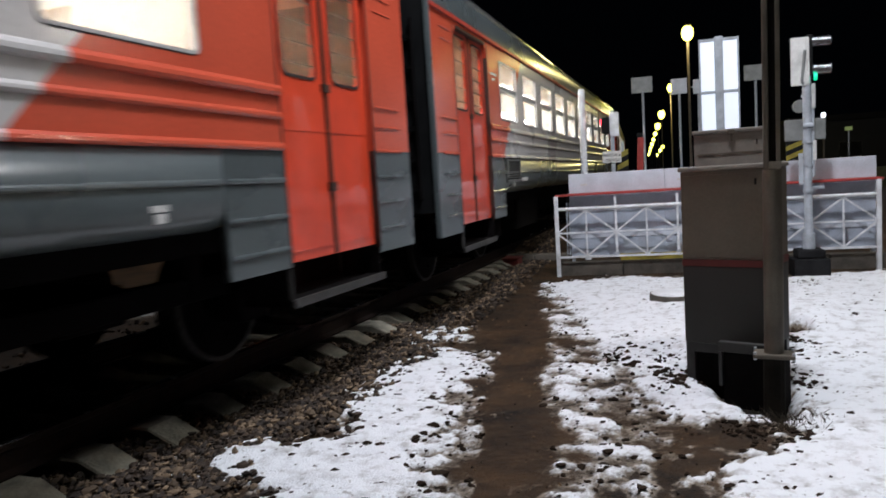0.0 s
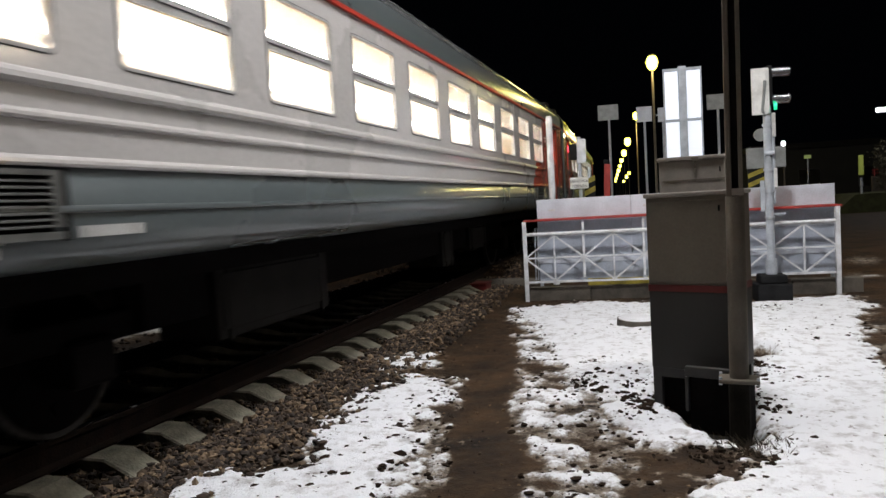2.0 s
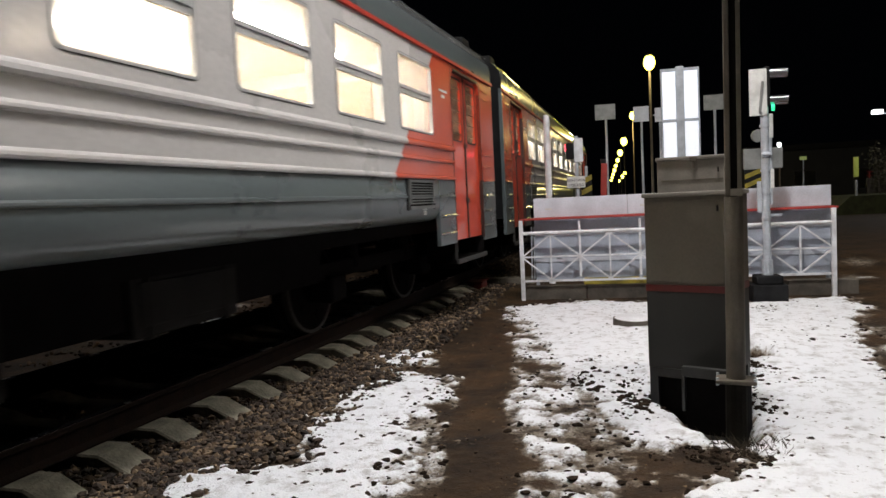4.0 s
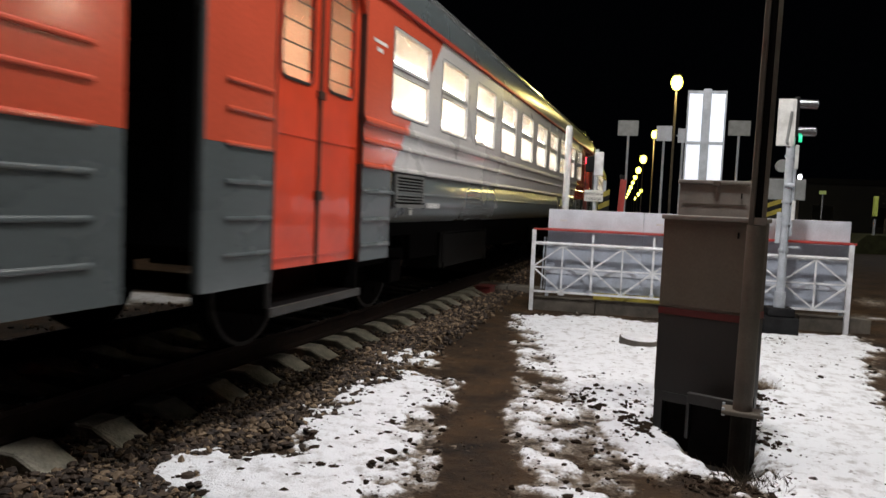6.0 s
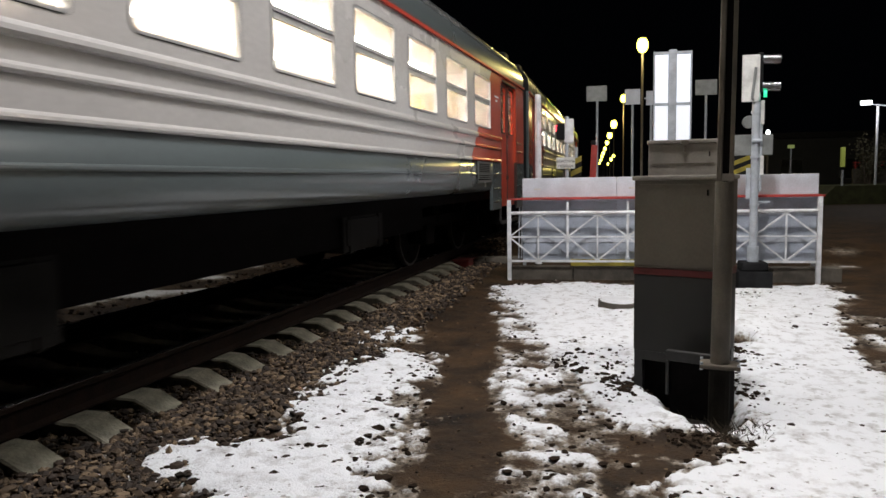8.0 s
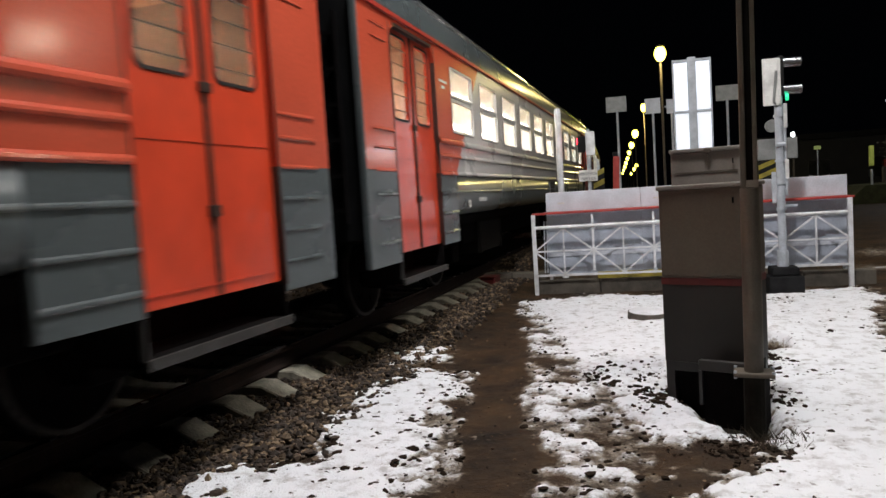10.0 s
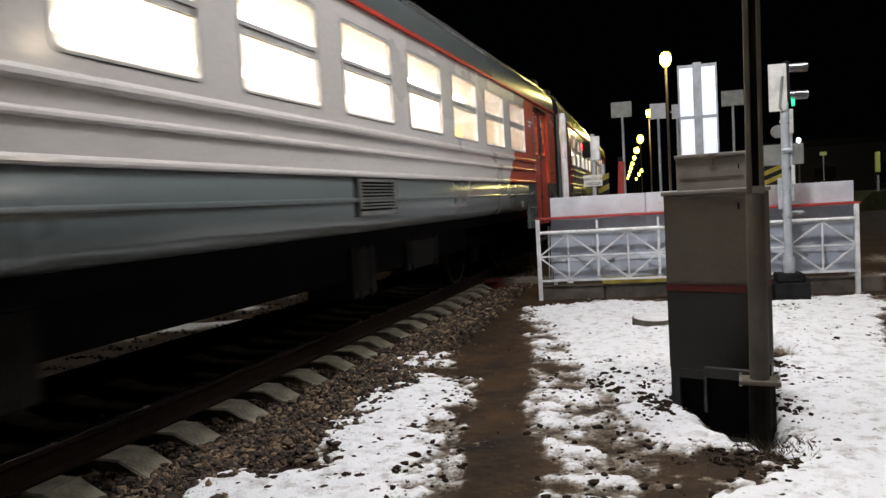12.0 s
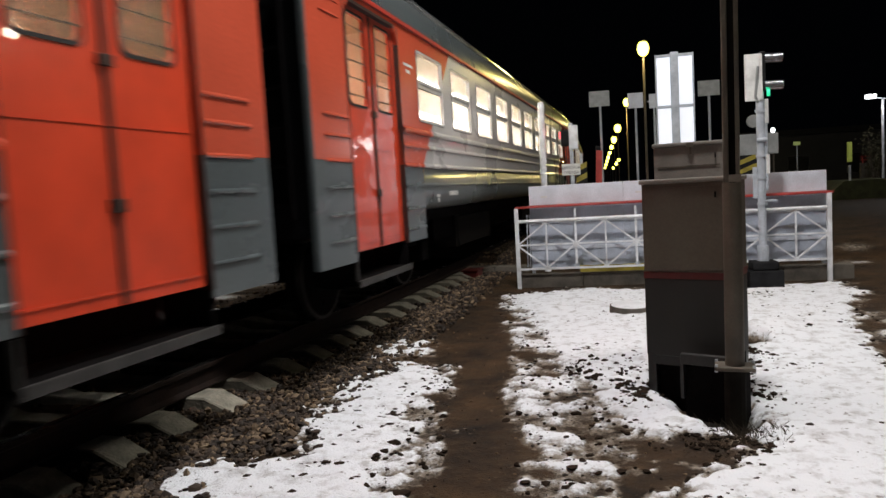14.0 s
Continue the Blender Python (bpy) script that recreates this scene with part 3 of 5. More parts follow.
# ---- rails and sleepers ----
railway = thing("railway_track", Matrix.Identity(4), "railway track of steel rails on concrete sleepers in ballast", "railway track", kind="structure")
RAIL = [(-0.066, 0), (-0.066, 0.012), (-0.012, 0.03), (-0.010, 0.13), (-0.036, 0.145), (-0.036, 0.172), (-0.028, 0.18), (0.028, 0.18), (0.036, 0.172), (0.036, 0.145),
        (0.010, 0.13), (0.012, 0.03), (0.066, 0.012), (0.066, 0)]
for side in (-0.796, 0.796):
    for name, prof, m in (("rail", RAIL, M_RUST), ("rail_head", [(-0.031, 0.1795), (-0.027, 0.1835), (0.027, 0.1835), (0.031, 0.1795)], M_RAILTOP)):
        bm = bmesh.new()
        rings = []
        for s in np.concatenate([np.arange(-40, 60, 1.5), np.arange(60, 220, 6)]):
            mm = track(float(s), side, RAIL_TOP - 0.1835)
            rings.append([bm.verts.new(mm @ Vector((x, 0, z))) for x, z in prof])
        for a, b in zip(rings, rings[1:]):
            for i in range(len(prof) - 1):
                bm.faces.new((a[i], a[i + 1], b[i + 1], b[i]))
        bmesh.ops.recalc_face_normals(bm, faces=bm.faces)
        part(name, bm, m, railway)


def sleeper_mesh():
    """A concrete sleeper: deep shoulders, a lower waist, bevelled ends."""
    bm = bmesh.new()
    rings = []
    for x, w, zt in ((-1.30, 0.125, -0.125), (-1.02, 0.135, 0.0), (-0.6, 0.13, 0.0), (-0.3, 0.10, -0.05), (0.3, 0.10, -0.05), (0.6, 0.13, 0.0), (1.02, 0.135, 0.0), (1.30, 0.125, -0.125)):
        rings.append([bm.verts.new((x, y, z)) for y, z in ((-w - 0.03, -0.24), (-w, zt - 0.012), (-w + 0.012, zt), (w - 0.012, zt), (w, zt - 0.012), (w + 0.03, -0.24))])
    for a, b in zip(rings, rings[1:]):
        for i in range(5):
            bm.faces.new((a[i], b[i], b[i + 1], a[i + 1]))
    bm.faces.new(rings[0])
    bm.faces.new(rings[-1][::-1])
    bmesh.ops.recalc_face_normals(bm, faces=bm.faces)
    me = bpy.data.meshes.new("sleeper")
    bm.to_mesh(me)
    bm.free()
    me.materials.append(M_SLEEPER)
    return me


# ---- the electric train ----
LEN, PITCH = 19.64, 20.1
S_EDGE = 6.430
Z_BOT, Z4, Z3, Z2, Z1, ZW0, ZWM, ZW1, ZG = 1.05, 1.335, 1.555, 1.76, 1.93, 2.055, 2.44, 2.825, 3.0
W = HALF
N_WIN, WIN_W = 10, 1.02
WIN_Y = [2.72 + WIN_W / 2 + i * 1.4467 for i in range(N_WIN)]
DOOR0, DOOR1 = 0.74, 2.10
SK = 0.66


def mesh_of(bm, material, name, soft=False):
    me = bpy.data.meshes.new(name)
    bm.to_mesh(me)
    bm.free()
    me.materials.append(material)
    if soft:
        for p in me.polygons:
            p.use_smooth = True
    return me


def plate(points, x0, x1):
    """A flat plate with a (y, z) outline, from x0 to x1."""
    bm = bmesh.new()
    a = [bm.verts.new((x0, y, z)) for y, z in points]
    b = [bm.verts.new((x1, y, z)) for y, z in points]
    bm.faces.new(a)
    bm.faces.new(b[::-1])
    for i in range(len(points)):
        j = (i + 1) % len(points)
        bm.faces.new((a[i], b[i], b[j], a[j]))
    bmesh.ops.recalc_face_normals(bm, faces=bm.faces)
    return bm


def add_plate(bm, points, x0, x1):
    a = [bm.verts.new((x0, y, z)) for y, z in points]
    b = [bm.verts.new((x1, y, z)) for y, z in points]
    fs = [bm.faces.new(a), bm.faces.new(b[::-1])]
    for i in range(len(points)):
        j = (i + 1) % len(points)
        fs.append(bm.faces.new((a[i], b[i], b[j], a[j])))
    bmesh.ops.recalc_face_normals(bm, faces=fs)


def rounded(y0, y1, z0, z1, r, n=5):
    """A rounded rectangle's outline in (y, z)."""
    out = []
    for cy, cz, a0 in ((y1 - r, z0 + r, -90), (y1 - r, z1 - r, 0), (y0 + r, z1 - r, 90), (y0 + r, z0 + r, 180)):
        for i in range(n + 1):
            a = radians(a0 + 90 * i / n)
            out.append((cy + r * math.cos(a), cz + r * math.sin(a)))
    return out


def ring(bm, outer, inner, x0, x1):
    """A frame between two outlines with the same number of corners."""
    v = [[bm.verts.new((x, y, z)) for y, z in o] for x in (x0, x1) for o in (outer, inner)]
    n = len(outer)
    for i in range(n):
        j = (i + 1) % n
        bm.faces.new((v[2][i], v[2][j], v[3][j], v[3][i]))
        bm.faces.new((v[0][j], v[0][i], v[1][i], v[1][j]))
        bm.faces.new((v[0][i], v[0][j], v[2][j], v[2][i]))
        bm.faces.new((v[1][j], v[1][i], v[3][i], v[3][j]))
    bmesh.ops.recalc_face_normals(bm, faces=bm.faces)


def ridge(y0, y1, z, r=0.022, x=W):
    """A pressed half-round ridge along the side."""
    prof = [(x - 0.01, z - r * 1.0), (x + r * 0.2, z - r * 0.98), (x + r * 0.6, z - r * 0.85), (x + r * 0.8, z - r * 0.35), (x + r * 0.72, z + r * 0.3), (x + r * 0.35, z + r * 0.85), (x - 0.01, z + r * 1.25)]
    bm = loft(prof, y0, y1)
    bmesh.ops.holes_fill(bm, edges=bm.edges)
    return bm


T = 0.05
WIN_IN = rounded(-WIN_W / 2, WIN_W / 2, ZW0, ZW1, 0.045)


def side_meshes():
    """Everything on one side of a car, as (name, mesh, places, label, children)."""
    out = []
    def wall_mesh():
        """The whole side wall between the doors, with its window openings."""
        bm = bmesh.new()
        cell = (WIN_Y[1] - WIN_Y[0]) / 2
        for i, c in enumerate(WIN_Y):
            lo = DOOR1 if i == 0 else c - cell
            hi = LEN - DOOR1 if i == N_WIN - 1 else c + cell
            v = []
            for x in (W - T, W):
                for o in (rounded(lo - c, hi - c, Z1, ZG, 0.0001), WIN_IN):
                    v.append([bm.verts.new((x, y + c, z)) for y, z in o])
            n = len(WIN_IN)
            for k in range(n):
                j = (k + 1) % n
                for quad in ((v[2][k], v[2][j], v[3][j], v[3][k]), (v[0][j], v[0][k], v[1][k], v[1][j]), (v[1][j], v[1][k], v[3][k], v[3][j])):
                    bm.faces.new(quad)
        add_plate(bm, [(DOOR1, Z3), (LEN - DOOR1, Z3), (LEN - DOOR1, Z1), (DOOR1, Z1)], W - T, W)
        bmesh.ops.remove_doubles(bm, verts=bm.verts, dist=0.0008)
        bmesh.ops.recalc_face_normals(bm, faces=bm.faces)
        return bm

    def cut(bm, y, keep_high):
        """Keep what lies beyond, or before, the slanted colour line through (y, Z3)."""
        bmesh.ops.bisect_plane(bm, geom=bm.verts[:] + bm.edges[:] + bm.faces[:], plane_co=(0, y, Z3), plane_no=(0, 1, -0.95), clear_inner=keep_high, clear_outer=not keep_high)
        return bm

    fb, eb = 2.77, LEN - 4.14
    for name, bm, m, label in (("red_side_panel", cut(wall_mesh(), fb, False), M_RED, "glossy red end panel"), ("red_side_panel", cut(wall_mesh(), eb, True), M_RED, "glossy red end panel"),
                               ("silver_side_panel", cut(cut(wall_mesh(), fb, True), eb, False), M_SILVER, "silver-grey middle panel")):
        out.append((name, mesh_of(bm, m, name), [(0, 0, 0)], label, []))
    out.append(("corner_panel", mesh_of(plate([(0, Z3), (DOOR0, Z3), (DOOR0, ZG), (0, ZG)], W - T, W), M_RED, "corner_panel"), [(0, 0, 0), (0, LEN - DOOR0, 0)], "glossy red corner panel", []))
    d = DOOR1 - DOOR0
    arch = [(0, ZG - 0.22), (0.05, ZG - 0.11), (0.15, ZG - 0.05), (d - 0.15, ZG - 0.05), (d - 0.05, ZG - 0.11), (d, ZG - 0.22), (d, ZG), (0, ZG)]
    out.append(("lintel", mesh_of(plate(arch, W - T, W), M_RED, "lintel"), [(0, DOOR0, 0), (0, LEN - DOOR1, 0)], "", []))
    prof = [(W - T, Z3), (W, Z3), (W, 1.24), (W - 0.012, 1.15), (W - 0.05, 1.08), (W - 0.13, Z_BOT), (W - 0.3, Z_BOT)]
    out.append(("lower_panel", mesh_of(loft(prof, DOOR1 + SK, LEN - DOOR1 - SK), M_SLATE, "lower_panel", True), [(0, 0, 0)], "slate-grey lower panel", []))
    out.append(("door_skirt", mesh_of(boxes((W - T, W, 0, SK - 0.005, 0.74, Z3), bevel=0.006), M_SLATE, "door_skirt"), [(0, DOOR1 + 0.005, 0), (0, LEN - DOOR1 - SK, 0)], "slate-grey skirt beside the door", []))
    out.append(("corner_skirt", mesh_of(boxes((W - T, W, 0, DOOR0 - 0.005, 0.69, Z3), bevel=0.006), M_SLATE, "corner_skirt"), [(0, 0.0, 0), (0, LEN - DOOR0 + 0.005, 0)], "slate-grey corner skirt", []))
    # ridges
    out.append(("ridge", mesh_of(ridge(fb + 0.36, eb + 0.36, Z1 - 0.005, 0.038), M_SILVER, "ridge"), [(0, 0, 0)], "", []))
    out.append(("ridge", mesh_of(ridge(fb + 0.20, eb + 0.20, Z2, 0.026), M_SILVER, "ridge"), [(0, 0, 0)], "", []))
    out.append(("ridge", mesh_of(ridge(fb, eb, Z3, 0.026), M_SILVER, "ridge"), [(0, 0, 0)], "", []))
    for z, a, b, r in ((Z1 - 0.005, fb + 0.36, eb + 0.36, 0.038), (Z2, fb + 0.20, eb + 0.20, 0.026), (Z3, fb, eb, 0.026)):
        out.append(("ridge", mesh_of(ridge(DOOR1 + 0.01, a - 0.002, z, r), M_RED, "ridge"), [(0, 0, 0)], "", []))
        out.append(("ridge", mesh_of(ridge(b + 0.002, LEN - DOOR1 - 0.01, z, r), M_RED, "ridge"), [(0, 0, 0)], "", []))
        out.append(("short_ridge", mesh_of(ridge(0, 0.5, z, 0.016), M_RED, "short_ridge"), [(0, 0.2, 0), (0, LEN - 0.7, 0)], "", []))
    out.append(("ridge", mesh_of(ridge(DOOR1 + SK + 0.01, LEN - DOOR1 - SK - 0.01, Z4, 0.018), M_SLATE, "ridge"), [(0, 0, 0)], "", []))
    short = mesh_of(ridge(0, SK - 0.04, Z4, 0.018), M_SLATE, "short_ridge")
    for dz in (0, -0.24, -0.46):
        out.append(("short_ridge", short, [(0, DOOR1 + 0.02, dz), (0, LEN - DOOR1 - SK + 0.02, dz)], "", []))
    short = mesh_of(ridge(0, 0.5, Z4, 0.016), M_SLATE, "short_ridge")
    for dz in (0, -0.22, -0.44):
        out.append(("short_ridge", short, [(0, 0.2, dz), (0, LEN - 0.7, dz)], "", []))
    top = mesh_of(ridge(0, 0.36, 2.74, 0.012), M_RED, "short_ridge")
    out.append(("short_ridge", top, [(0, 0.25, 0), (0, 0.25, 0.12), (0, LEN - 0.61, 0), (0, LEN - 0.61, 0.12)], "", []))
    # gutter and cornice
    out.append(("gutter", mesh_of(boxes((W - 0.03, W + 0.025, 0.0, LEN, ZG, ZG + 0.045), bevel=0.008), M_GUTTER, "gutter"), [(0, 0, 0)], "red gutter strip", []))
    # windows
    bm = bmesh.new()
    ring(bm, rounded(-WIN_W / 2 - 0.007, WIN_W / 2 + 0.007, ZW0 - 0.007, ZW1 + 0.007, 0.05), rounded(-WIN_W / 2 + 0.012, WIN_W / 2 - 0.012, ZW0 + 0.012, ZW1 - 0.012, 0.038), W - 0.035, W + 0.005)
    box(bm, W - 0.045, W - 0.010, -WIN_W / 2, WIN_W / 2, ZWM - 0.012, ZWM + 0.032)
    box(bm, W - 0.035, W - 0.002, -WIN_W / 2, WIN_W / 2, ZWM + 0.040, ZWM + 0.072)
    box(bm, W - 0.045, W - 0.020, -WIN_W / 2, WIN_W / 2, ZWM + 0.032, ZWM + 0.040)
    frame_me = mesh_of(bm, M_FRAME, "window")
    bm = bmesh.new()
    ring(bm, rounded(-WIN_W / 2 - 0.014, WIN_W / 2 + 0.014, ZW0 - 0.014, ZW1 + 0.014, 0.056), rounded(-WIN_W / 2 - 0.007, WIN_W / 2 + 0.007, ZW0 - 0.007, ZW1 + 0.007, 0.05), W - 0.02, W + 0.003)
    gasket = mesh_of(bm, M_RUBBER, "gasket")
    pane = mesh_of(plate(rounded(-WIN_W / 2, WIN_W / 2, ZW0, ZWM, 0.05), W - 0.034, W - 0.030), M_GLASS, "pane")
    clear = mesh_of(plate(rounded(-WIN_W / 2, WIN_W / 2, ZW0, ZWM, 0.05), W - 0.034, W - 0.030), M_CLEARGLASS, "pane")
    upper = mesh_of(plate(rounded(-WIN_W / 2, WIN_W / 2, ZWM + 0.05, ZW1, 0.05), W - 0.030, W - 0.026), M_UPPERGLASS, "pane")
    out.append(("window", frame_me, [(0, c, 0) for c in WIN_Y[:7]], "", [("pane", pane), ("pane", upper), ("gasket", gasket)]))
    out.append(("window", frame_me, [(0, c, 0) for c in WIN_Y[7:]], "", [("pane", clear), ("pane", upper), ("gasket", gasket)]))
    # sliding doors, two leaves each
    lw = (DOOR1 - DOOR0) / 2
    bm = bmesh.new()
    per = rounded(0.012, lw - 0.012, 0.765, ZG - 0.045, 0.001)
    inner = rounded(0.13, lw - 0.13, 2.07, 2.86, 0.06)
    ring(bm, per, inner, W - 0.075, W - 0.045)
    box(bm, W - 0.05, W - 0.038, 0.02, lw - 0.02, 0.83, 0.842)
    box(bm, W - 0.05, W - 0.040, 0.02, lw - 0.02, 1.68, 1.69)
    leaf = mesh_of(bm, M_DOOR, "door_leaf")
    bm = bmesh.new()
    ring(bm, rounded(0.112, lw - 0.112, 2.05, 2.88, 0.07), inner, W - 0.046, W - 0.038)
    seal = mesh_of(bm, M_RUBBER, "window_seal")
    dp = mesh_of(plate(inner, W - 0.064, W - 0.060), M_DOORGLASS, "pane")
    rails = mesh_of(boxes(*[(W - 0.058, W - 0.050, 0.125, lw - 0.125, z, z + 0.009) for z in (2.15, 2.30, 2.45, 2.60, 2.75)]), M_CAB, "grille")
    out.append(("door_leaf", leaf, [(0, DOOR0, 0), (0, DOOR0 + lw, 0), (0, LEN - DOOR1, 0), (0, LEN - DOOR1 + lw, 0)], "glossy red sliding door leaf", [("window_seal", seal), ("pane", dp), ("grille", rails)]))
    out.append(("door_seal", mesh_of(boxes((W - 0.08, W - 0.032, lw - 0.022, lw + 0.022, 0.77, ZG - 0.05), (W - 0.09, W - 0.02, lw - 0.05, lw + 0.05, 1.24, 1.31), (W - 0.09, W - 0.02, lw - 0.05, lw + 0.05, 1.98, 2.04), bevel=0.004), M_SEAL, "door_seal"), [(0, DOOR0, 0), (0, LEN - DOOR1, 0)], "dark red-brown rubber door seal", []))
    d = DOOR1 - DOOR0
    out.append(("door_frame", mesh_of(boxes((W - 0.12, W + 0.004, -0.016, 0.0, 0.74, ZG - 0.06), (W - 0.12, W + 0.004, d, d + 0.016, 0.74, ZG - 0.06), (W - 0.12, W + 0.012, 0.1, d - 0.1, ZG - 0.075, ZG - 0.045)), M_SEAL, "door_frame"), [(0, DOOR0, 0), (0, LEN - DOOR1, 0)], "dark red-brown door frame", []))
    out.append(("step", mesh_of(boxes((W - 0.42, W - 0.012, -0.02, d + 0.02, 0.47, 0.515), (W - 0.4, W - 0.02, -0.02, 0.0, 0.47, 0.80), (W - 0.4, W - 0.02, d, d + 0.02, 0.47, 0.80), (W - 0.42, W - 0.40, 0, d, 0.5, 0.78), bevel=0.004), M_BLACK, "step"), [(0, DOOR0, 0), (0, LEN - DOOR1, 0)], "blackened steel boarding step", []))
    out.append(("step_edge", mesh_of(boxes((W - 0.012, W + 0.016, -0.03, d + 0.03, 0.462, 0.522), (W - 0.03, W + 0.004, -0.034, -0.018, 0.522, 0.73), bevel=0.004), M_STEPLIP, "step_edge"), [(0, DOOR0, 0), (0, LEN - DOOR1, 0)], "worn grey metal step edge", []))
    # inventory marks too small to read
    bm = boxes((W + 0.001, W + 0.004, 0, 0.30, 0, 0.028), (W + 0.001, W + 0.004, 0.08, 0.20, -0.07, -0.035))
    out.append(("marking", mesh_of(bm, M_LETTER, "marking"), [(0, LEN - DOOR1 - 0.48, 2.60), (0, DOOR1 + 0.16, 2.60)], "small white marking", []))
    bm = boxes(*[(W + 0.001, W + 0.003, 0.064 * i, 0.064 * i + 0.045, 0, 0.055) for i in range(7)])
    out.append(("marking", mesh_of(bm, M_LETTER, "marking"), [(0, 3.80, 1.20)], "small white marking", []))
    bm = boxes((W + 0.001, W + 0.003, 0, 0.13, 0.06, 0.095), (W + 0.001, W + 0.003, 0.02, 0.11, 0.0, 0.05))
    out.append(("marking", mesh_of(bm, M_LETTER, "marking"), [(0, 3.24, 1.13), (0, LEN - 3.36, 1.13)], "small white marking", []))
    post = loft([(W - 0.05, 0.0), (W - 0.008, 0.0), (W + 0.004, 0.012), (W + 0.004, 0.028), (W - 0.05, 0.028)], 0.70, 3.05, True)
    post.transform(Matrix(((1, 0, 0, 0), (0, 0, 1, 0), (0, 1, 0, 0), (0, 0, 0, 1))))
    bmesh.ops.recalc_face_normals(post, faces=post.faces)
    out.append(("corner_post", mesh_of(post, M_SLATE, "corner_post"), [(0, -0.03, 0)], "slate-grey corner post", []))
    return out


def louvre_mesh():
    dims = [(W - 0.02, W + 0.024, 0, 0.80, 1.20, 1.235), (W - 0.02, W + 0.024, 0, 0.80, 1.49, 1.515), (W - 0.02, W + 0.024, 0, 0.05, 1.255, 1.49), (W - 0.02, W + 0.024, 0.75, 0.80, 1.255, 1.49)]
    bm = boxes(*dims)
    for i in range(8):
        z = 1.255 + i * 0.029
        add_plate_tilt(bm, 0.05, 0.75, z)
    return mesh_of(bm, M_LOUVRE, "louvre")


def add_plate_tilt(bm, y0, y1, z):
    v = [bm.verts.new(p) for p in ((W + 0.022, y0, z), (W + 0.022, y1, z), (W + 0.004, y1, z + 0.008), (W + 0.004, y0, z + 0.008), (W + 0.022, y0, z + 0.008), (W + 0.022, y1, z + 0.008), (W + 0.004, y1, z + 0.016), (W + 0.004, y0, z + 0.016))]
    for f in ((0, 1, 2, 3), (7, 6, 5, 4), (0, 4, 5, 1), (1, 5, 6, 2), (2, 6, 7, 3), (3, 7, 4, 0)):
        bm.faces.new([v[i] for i in f])


ROOF = [(W, ZG + 0.045), (W, 3.2), (W - 0.03, 3.32), (W - 0.12, 3.44), (W - 0.28, 3.55), (W - 0.5, 3.64), (W - 0.85, 3.73), (W - 1.3, 3.79), (0, 3.81)]


def build_car(m):
    car = thing("train_car", m, "red, silver and slate-grey electric train car with lit windows", "train car", "cars of the train")
    for name, me, places, label, kids in SIDE:
        for turn in (0, 1):
            for p in places:
                mm = Matrix.Translation(p)
                if turn:
                    mm = Matrix.Translation((0, LEN, 0)) @ Matrix.Rotation(math.pi, 4, "Z") @ mm
                ob = share(name, me, car, mm)
                if label:
                    ob["label"] = label
                for kn, km in kids:
                    share(kn, km, ob, Matrix.Identity(4))
    for name, me, mm, label in COMMON:
        ob = share(name, me, car, mm)
        if label:
            ob["label"] = label
    return car


SIDE = side_meshes()
COMMON = []
full = ROOF + [(-x, z) for x, z in ROOF[-2::-1]]
low = ROOF[:3]
COMMON.append(("roof", mesh_of(loft(ROOF[2:] + [(-x, z) for x, z in ROOF[-2:1:-1]], 0.0, LEN), M_ROOF, "roof", True), Matrix.Identity(4), "ribbed grey roof"))
for k in (3, 4, 5, 6):
    x, z = ROOF[k]
    for s in (-1, 1):
        COMMON.append(("roof_rib", mesh_of(boxes((min(s * x - 0.015, s * x + 0.015), max(s * x - 0.015, s * x + 0.015), 0.1, LEN - 0.1, z - 0.02, z + 0.022), bevel=0.006), M_ROOF, "roof_rib"), Matrix.Identity(4), ""))
COMMON.append(("cornice", mesh_of(loft(low, 0.0, LEN), M_SLATE, "cornice", True), Matrix.Identity(4), "slate-grey cornice"))
COMMON.append(("cornice", mesh_of(loft([(-x, z) for x, z in low], 0.0, LEN), M_SLATE, "cornice", True), Matrix.Identity(4), "slate-grey cornice"))
bm = boxes(*[(s * 1.30 - 0.02, s * 1.30 + 0.02, 1.0, LEN - 1.0, 3.66, 3.685) for s in (-1, 1)])
COMMON.append(("roof_rail", mesh_of(bm, M_ROOF, "roof_rail"), Matrix.Identity(4), ""))
vent = mesh_of(boxes((-0.35, 0.35, -0.4, 0.4, 3.74, 3.9), bevel=0.05), M_ROOF, "roof_vent")
for y in (3.2, 5.8, 8.4, 11.0, 13.6, 16.2):
    COMMON.append(("roof_vent", vent, Matrix.Translation((0, y, 0)), ""))
hood = mesh_of(boxes((W - 0.55, W - 0.22, -0.18, 0.18, 3.42, 3.66), bevel=0.03), M_BLACKPAINT, "roof_intake")
for y, s in ((0.5, 1), (LEN - 0.5, 1), (0.5, -1), (LEN - 0.5, -1)):
    COMMON.append(("roof_intake", hood, Matrix.Translation((0, y, 0)) if s > 0 else Matrix.Translation((0, y, 0)) @ Matrix.Rotation(math.pi, 4, "Z"), ""))
bm = bmesh.new()
a = [bm.verts.new((x, 0.0, z)) for x, z in [(-W + 0.001, 0.95), (W - 0.001, 0.95)] + [(x, z) for x, z in full]]
b = [bm.verts.new((v.co.x, 0.05, v.co.z)) for v in a]
bm.faces.new(a)
bm.faces.new(b[::-1])
for i in range(len(a)):
    j = (i + 1) % len(a)
    bm.faces.new((a[i], b[i], b[j], a[j]))
bmesh.ops.recalc_face_normals(bm, faces=bm.faces)
end_me = mesh_of(bm, M_SOOT, "end_wall")
